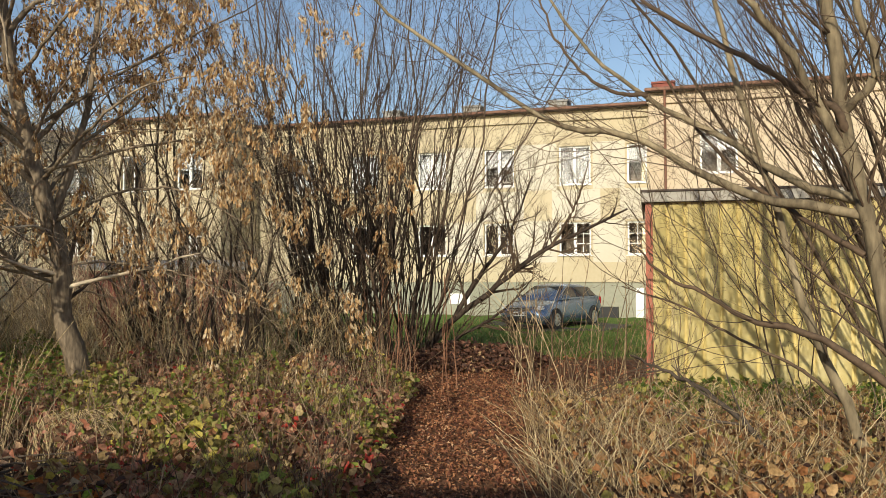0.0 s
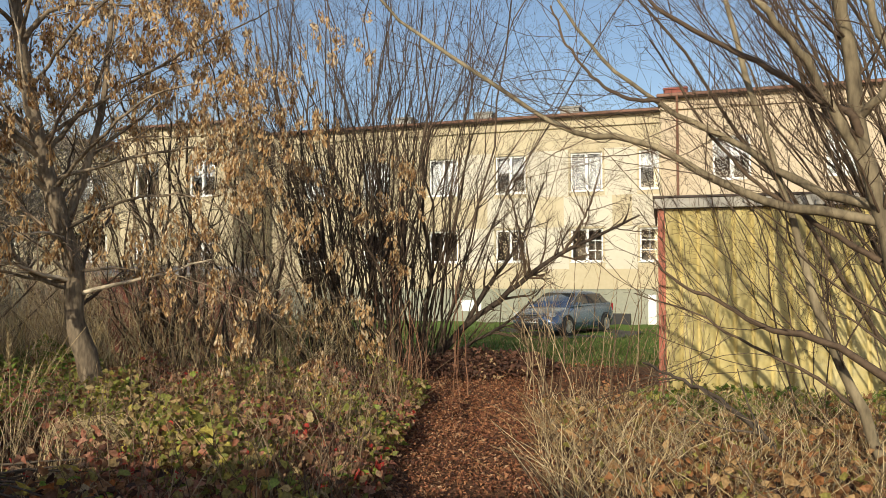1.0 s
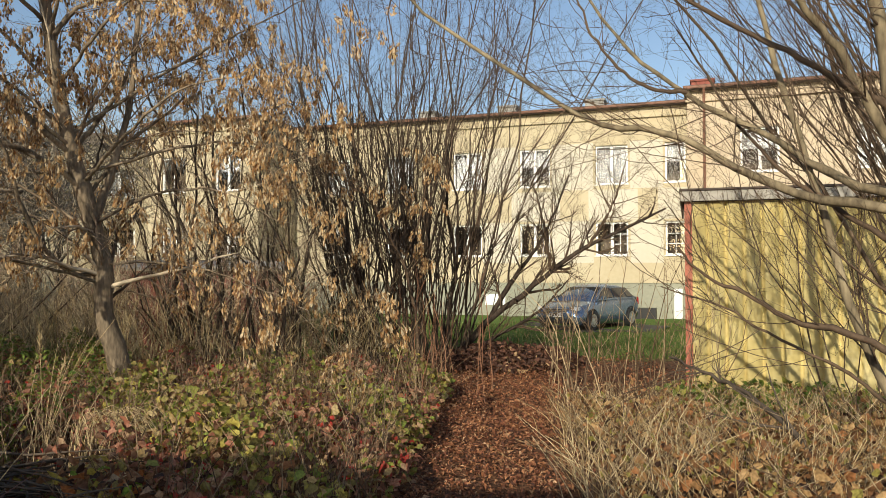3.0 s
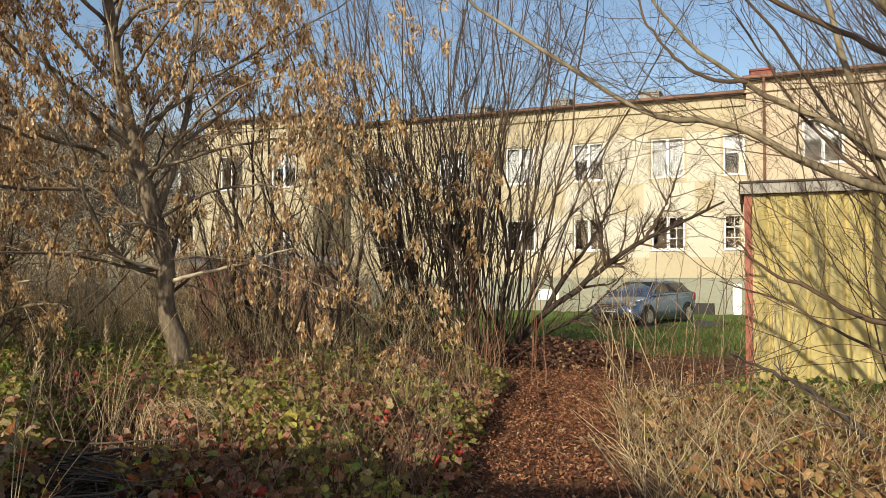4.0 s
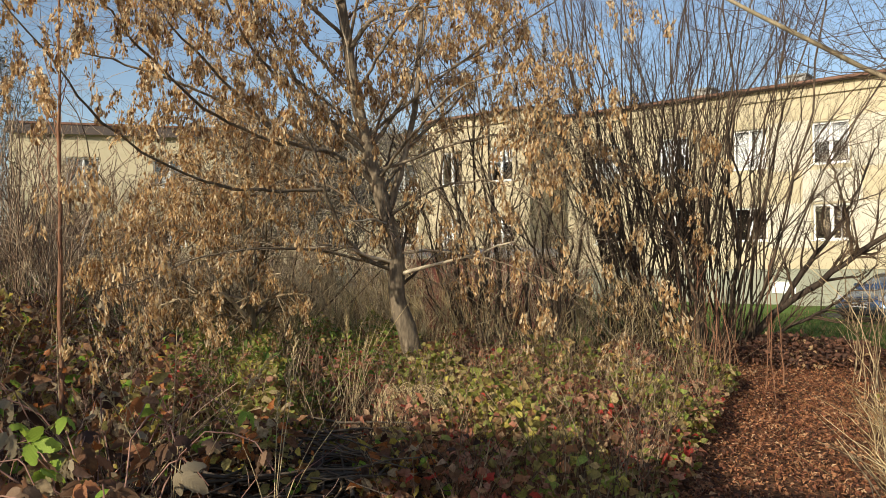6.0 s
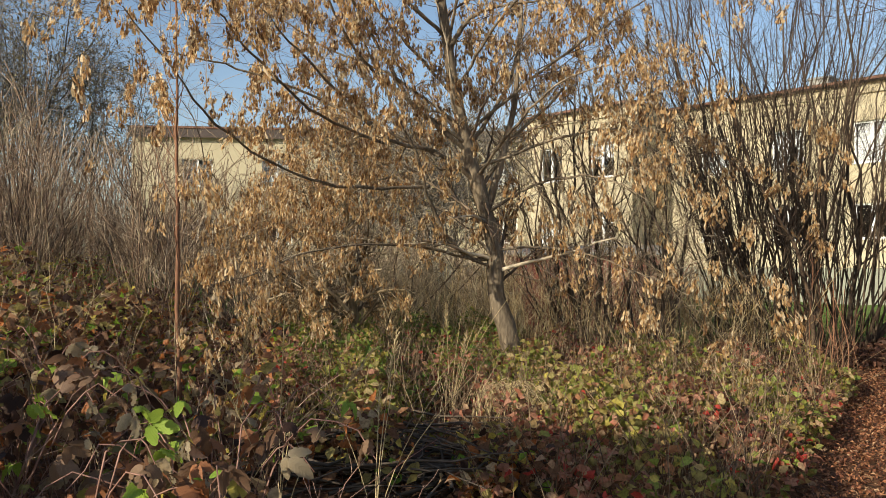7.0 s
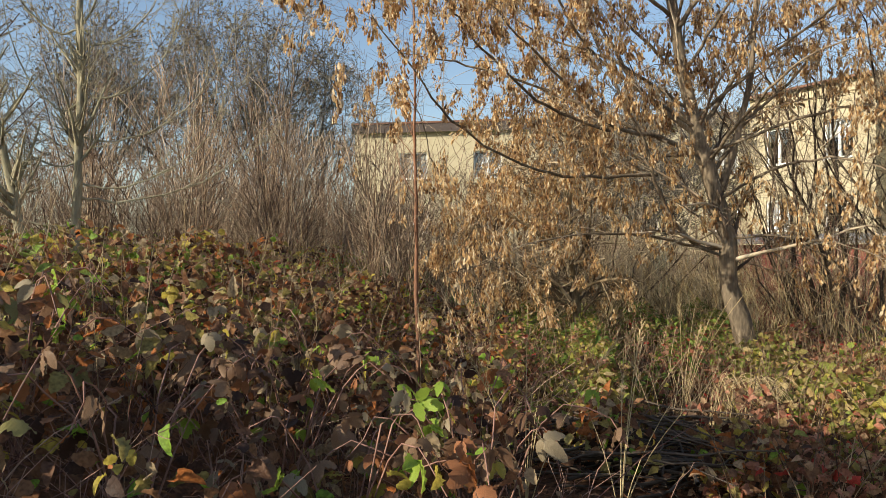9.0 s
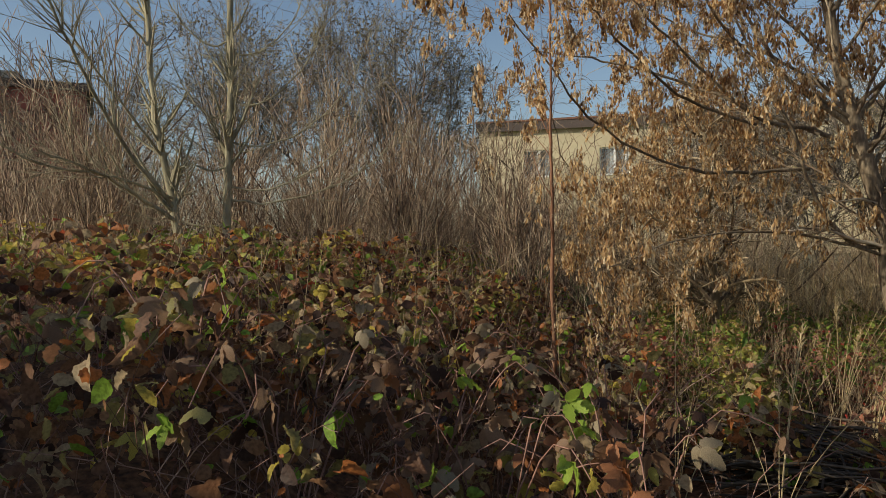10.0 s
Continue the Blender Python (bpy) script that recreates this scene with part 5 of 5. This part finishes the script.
def bramble_bush(cx, cy, count):
    """A near bramble with leaves that can be told apart, on arching canes."""
    z = float(ground_z(cx, cy))
    e = empty("bramble_bush", Matrix.Translation((cx, cy, z)), "bramble with withered and a few fresh green leaves", "bramble", "brambles on the bank")
    b, n = 9, 9
    a = rng.uniform(0, 2 * np.pi, b)
    s = np.linspace(0, 1, n)
    reach, h = rng.uniform(0.4, 0.75, b), rng.uniform(0.65, 0.95, b)
    P = np.stack([np.cos(a)[:, None] * reach[:, None] * s, np.sin(a)[:, None] * reach[:, None] * s, h[:, None] * np.sin(s * 2.2)[None] - 0.02], -1) + rng.normal(0, 0.012, (b, n, 3))
    R = np.full((b, 1), 0.0046) * np.linspace(1.2, 0.6, n)[None]
    for k in range(b):
        t = Soup()
        tubes(t, P[k:k + 1], R[k:k + 1], 5)
        t.object("cane", M["cane"], e, True)
    for k in range(count):
        i, j = rng.integers(0, b), rng.integers(3, n)
        p = P[i, j] + rng.normal(0, 0.05, 3)
        ob = new("leaf", LEAF_MESHES[k % len(LEAF_MESHES)])
        ob.parent = e
        sc = rng.uniform(0.065, 0.12)
        ob.matrix_local = Matrix.LocRotScale(p, Euler((rng.normal(0, 0.7), rng.uniform(-0.2, 1.0), rng.uniform(0, 6.28))), (sc, sc, sc))


LEAF_MESHES = []
for w, f, c in ((0.50, -0.15, 0.3), (0.54, -0.3, 0.5), (0.48, -0.25, 0.4), (0.5, 0.5, 0.7), (0.46, -0.15, 0.8)):
    v, fs = three_leaves(w, f, c, 8)
    LEAF_MESHES.append(mesh_of("leaf", v, fs, M["leaf_piece"], True))
for cx, cy in ((-3.4, 1.9), (-2.6, 2.4), (-3.3, 1.1), (-4.1, 2.4), (-4.1, 0.9), (-3.2, 3.1), (-4.8, 3.2), (-2.9, 1.9)):
    bramble_bush(cx, cy, 37)


def grass_tuft(cx, cy, label):
    """Tall dead grass with feathery heads."""
    z = float(ground_z(cx, cy))
    e = empty("grass_tuft", Matrix.Translation((cx, cy, z)), label, "grass", "tall dead grasses")
    for k in range(7):
        a, h = rng.uniform(0, 6.28), rng.uniform(0.8, 1.3)
        d = np.array([math.cos(a), math.sin(a)]) * rng.uniform(0.1, 0.6)
        s = np.linspace(0, 1, 9)
        P = np.concatenate([d[None] * (s ** 1.8)[:, None], (h * s - 0.02)[:, None]], -1)[None]
        t = Soup()
        tubes(t, P, np.linspace(0.0038, 0.0016, 9)[None], 4)
        stem = t.object("stalk", M["straw"], e, True)
        if k < 2:
            t = Soup()
            p, r = sprout(P, np.full((1, 9), 0.002), 60, 0.09, 28, 4, -0.05, 0.1, (0.78, 1.0), 0.7, 0.0016)
            tubes(t, p, r, 3)
            t.object("seed_head", M["straw"], stem)


for cx, cy in ((-3.15, 3.05), (-2.75, 3.0), (-2.35, 3.3), (-3.4, 6.0)):
    grass_tuft(cx, cy, "tall dead straw grass with feathery heads")


def arching_tuft(cx, cy):
    """A bundle of pale withered blades that arch over to one side."""
    z = float(ground_z(cx, cy))
    e = empty("withered_tuft", Matrix.Translation((cx, cy, z)), "pale withered grass tuft arching over the undergrowth", "grass", "tall dead grasses")
    u = np.linspace(0, 1, 10)
    for k in range(30):
        out, h, a = rng.uniform(0.28, 0.5), rng.uniform(0.52, 0.66), rng.normal(-0.35, 0.25)
        side = rng.normal(0, 0.05)
        r = out * u ** 1.3
        P = np.stack([math.cos(a) * r + side * u, math.sin(a) * r + side, h * np.sin(u * 2.35) - 0.02], -1)[None]
        t = Soup()
        tubes(t, P, np.linspace(0.004, 0.0016, 10)[None], 3)
        t.object("blade", M["straw"], e, True)


arching_tuft(-2.9, 5.55)
arching_tuft(-2.75, 5.7)


def brush_pile():
    """Cut dark sticks lying on the soil."""
    cx, cy = -2.95, 4.55
    e = empty("brush_pile", Matrix.Translation((cx, cy, float(ground_z(cx, cy)))), "low pile of cut dark sticks", "sticks")
    for k in range(120):
        a, L = rng.normal(0.5, 0.8), rng.uniform(0.4, 1.5)
        c = np.array([rng.normal(0, 0.5), rng.normal(0, 0.3), rng.uniform(0.02, 0.36)])
        s = np.linspace(-0.5, 0.5, 6)
        P = c + np.stack([np.cos(a) * L * s, np.sin(a) * L * s, rng.normal(0, 0.05) * L * s], -1) + rng.normal(0, 0.012, (6, 3))
        t = Soup()
        tubes(t, P[None], np.linspace(rng.uniform(0.006, 0.016), 0.004, 6)[None], 5)
        t.object("stick", M["stick"], e, True)


brush_pile()
x, y = scatter(5200, -3.9, -1.9, 3.9, 5.1, lambda x, y: ~clear_of_pile(x, y) & (lump(x, y, 3.1, 0.7) > rng.uniform(0.2, 0.9, len(x))))
leaf_cover("pile_leaves", x, y, 0.42, 0.085, M["leaf_bank"], "withered leaves caught among the sticks", 1.0, LEAVES)

# ---- far thicket and trees ----


def shrub_template(stems, height, spread, shoots):
    a = rng.uniform(0, 2 * np.pi, stems)
    s = np.linspace(0, 1, 6)
    h = height * rng.uniform(0.5, 1.1, stems)
    q = spread * rng.uniform(0.1, 1, stems)
    P = np.stack([np.cos(a)[:, None] * q[:, None] * s ** 1.3, np.sin(a)[:, None] * q[:, None] * s ** 1.3, h[:, None] * s], -1)
    P[:, 1:] += np.cumsum(rng.normal(0, 0.06 * height / 3, (stems, 5, 3)), 1)
    R = 0.013 * rng.uniform(0.5, 1.2, stems)[:, None] * np.linspace(1, 0.4, 6)[None] * height / 3
    t = Soup()
    tubes(t, P, R, 3)
    for kw in shoots:
        P, R = sprout(P, R, **kw)
        tubes(t, P, R, 3)
    return np.concatenate(t.v), t.f


def merge(template):
    v, f = template
    by = {}
    for a in f:
        by.setdefault(a.shape[1], []).append(a)
    return v, [np.concatenate(g) for g in by.values()]


SHRUBS = [merge(shrub_template(13, 3.0, 1.15, [dict(count=42, length=1.2, angle=27, n=4, up=0.1, wob=0.14, least=0.006, span=(0.15, 1.0)), dict(count=90, length=0.6, angle=38, n=3, up=0.1, wob=0.18, least=0.0048)])) for _ in range(5)]


def thicket(name, x, y, size, mat, label):
    s = Soup()
    pos = np.stack([x, y, ground_z(x, y) - 0.05], -1)
    for k, t in enumerate(SHRUBS):
        q = pos[k::5]
        strew(s, t, q, rotations(len(q), 0.05), size * rng.uniform(0.6, 1.2, len(q)))
    tagged(s.object(name, mat), label, "thicket", kind="stuff")


x, y = scatter(235, -28, -8.5, -1.5, 17, lambda x, y: (np.hypot(x, y) > 12.0) & (np.hypot(x, y) < 27) & (bank(x, y) > 0.2))
thicket("far_thicket", x, y, 1.05, M["twig_far"], "dense red brown thicket of bare shrubs")
x, y = scatter(50, -15, -8.0, 1.0, 11, lambda x, y: (np.hypot(x, y) > 10.2) & (bank(x, y) > 0.5) & (np.hypot(x + 9.3, y - 2.7) > 1.5))
thicket("near_thicket", x, y, 0.85, M["twig_far"], "thin grey brown bare shrubs on the bank")
x, y = scatter(130, -20, -8, 9, 24, lambda x, y: (np.hypot(x, y) > 14.5) & (bank(x, y) < 2))
thicket("far_thicket", x, y, 0.75, M["twig_far"], "dense bare thicket before the far houses")
x, y = scatter(40, -9.5, -5.2, 10.5, 14, lambda x, y: y > 0)
thicket("inner_thicket", x, y, 0.62, M["twig_grey"], "bare grey brown shrubs behind the maple")
x, y = scatter(44, -8.5, -2.5, 15.5, 19, lambda x, y: y > 13)
thicket("inner_thicket", x, y, 0.72, M["twig_far"], "bare brown shrubs behind the tall bush")


def crown_tree(cx, cy, height, width, label, leaves):
    """A bare broad tree, fine in its twigs, with a few last leaves."""
    z = float(ground_z(cx, cy))
    e = empty("broad_tree", Matrix.Translation((cx, cy, z)), label, "tree", "trees behind the thicket")
    P = spline([(0, 0, -0.1), (0.1, 0, height * 0.2), (0.0, 0.1, height * 0.42)], 10, 0.03)[None]
    R = np.linspace(0.12, 0.06, 10)[None] * height / 10
    t = Soup()
    tubes(t, P, R, 8)
    t.object("trunk", M["bark_bush"], e, True)
    k = 15
    a, o, h = rng.uniform(0, 2 * np.pi, k), np.sqrt(rng.uniform(0.02, 1, k)), rng.uniform(0.78, 1.05, k)
    u = np.linspace(0, 1, 10)
    side = width * o[:, None] * np.sin(u * np.pi * 0.5)[None]
    z0 = height * rng.uniform(0.15, 0.4, k)
    lift = (height * (h - 0.22 * o ** 2) - z0)[:, None] * (u ** 1.15)[None]
    p = np.stack([np.cos(a)[:, None] * side, np.sin(a)[:, None] * side, z0[:, None] + lift], -1)
    p[:, 1:] += np.cumsum(rng.normal(0, 0.05 * width / 3, (k, 9, 3)), 1)
    r = 0.04 * height / 10 * np.linspace(1, 0.2, 10)[None] * rng.uniform(0.6, 1.2, k)[:, None]
    t = Soup()
    tubes(t, p, r, 5)
    p, r = sprout(p, r, 200, width * 0.55, 45, 7, 0.04, 0.12, (0.25, 1.0), 0.55, 0.009, 0.5)
    tubes(t, p, r, 3)
    p, r = sprout(p, r, 900, width * 0.32, 45, 4, 0.03, 0.15, (0.15, 1), 0.6, 0.0065, 0.4)
    tubes(t, p, r, 3)
    p, r = sprout(p, r, 2100, width * 0.19, 45, 3, 0.02, 0.2, (0.15, 1), 0.6, 0.0075, 0.4)
    tubes(t, p, r, 3)
    tagged(t.object("crown", M["twig_dark"], e), kind="stuff")
    q = p.reshape(-1, 3)
    q = q[rng.choice(len(q), leaves)]
    t = Soup()
    strew(t, SMALL_LEAVES[0], q, rotations(len(q), 0.8), rng.uniform(0.08, 0.14, len(q)))
    t.object("leaves", M["leaf_far"], e, False, "sparse last brown leaves")


for cx, cy, h, w, lv in ((-13.6, 19.2, 6.8, 2.8, 700), (-11.6, 21.0, 7.2, 2.9, 600), (-10.4, 17.3, 6.0, 2.5, 500), (-15.4, 23.0, 7.2, 3.0, 700),  (-25.5, 18.2, 9.2, 3.6, 1800), (-26.6, 16.2, 11.0, 4.4, 2400), (-27.5, 14.0, 11.0, 4.2, 2600), (-27.0, 10.0, 9.0, 3.6, 1600), (-31.0, 4.0, 7.5, 3.6, 800), (-36, 13, 11.0, 4.6, 1600)):
    crown_tree(cx, cy, h, w, "bare broad tree with a few last leaves", lv)

# ---- behind the camera: unseen wall added to shade the foreground ----
bm = bmesh.new()
# top edge cut to set which near plants the sun reaches
outline = [(-8.8, -0.6), (-1.8, -0.6), (-1.8, 4.3), (-2.8, 4.8), (-6.3, 4.9), (-6.3, 4.5), (-4.0, 4.4), (-4.05, 3.15), (-4.9, 3.35), (-5.3, 3.75), (-8.8, 4.15)]
front, back = [bm.verts.new((x, -5.0, z)) for x, z in outline], [bm.verts.new((x, -5.3, z)) for x, z in outline]
bm.faces.new(front)
bm.faces.new(back[::-1])
n = len(outline)
for k in range(n):
    bm.faces.new((front[k], front[(k + 1) % n], back[(k + 1) % n], back[k]))
tagged(part("shade_wall", bm, M["plaster_far"]), "unseen plain wall added to cast shade on the near growth", "wall", kind="structure")
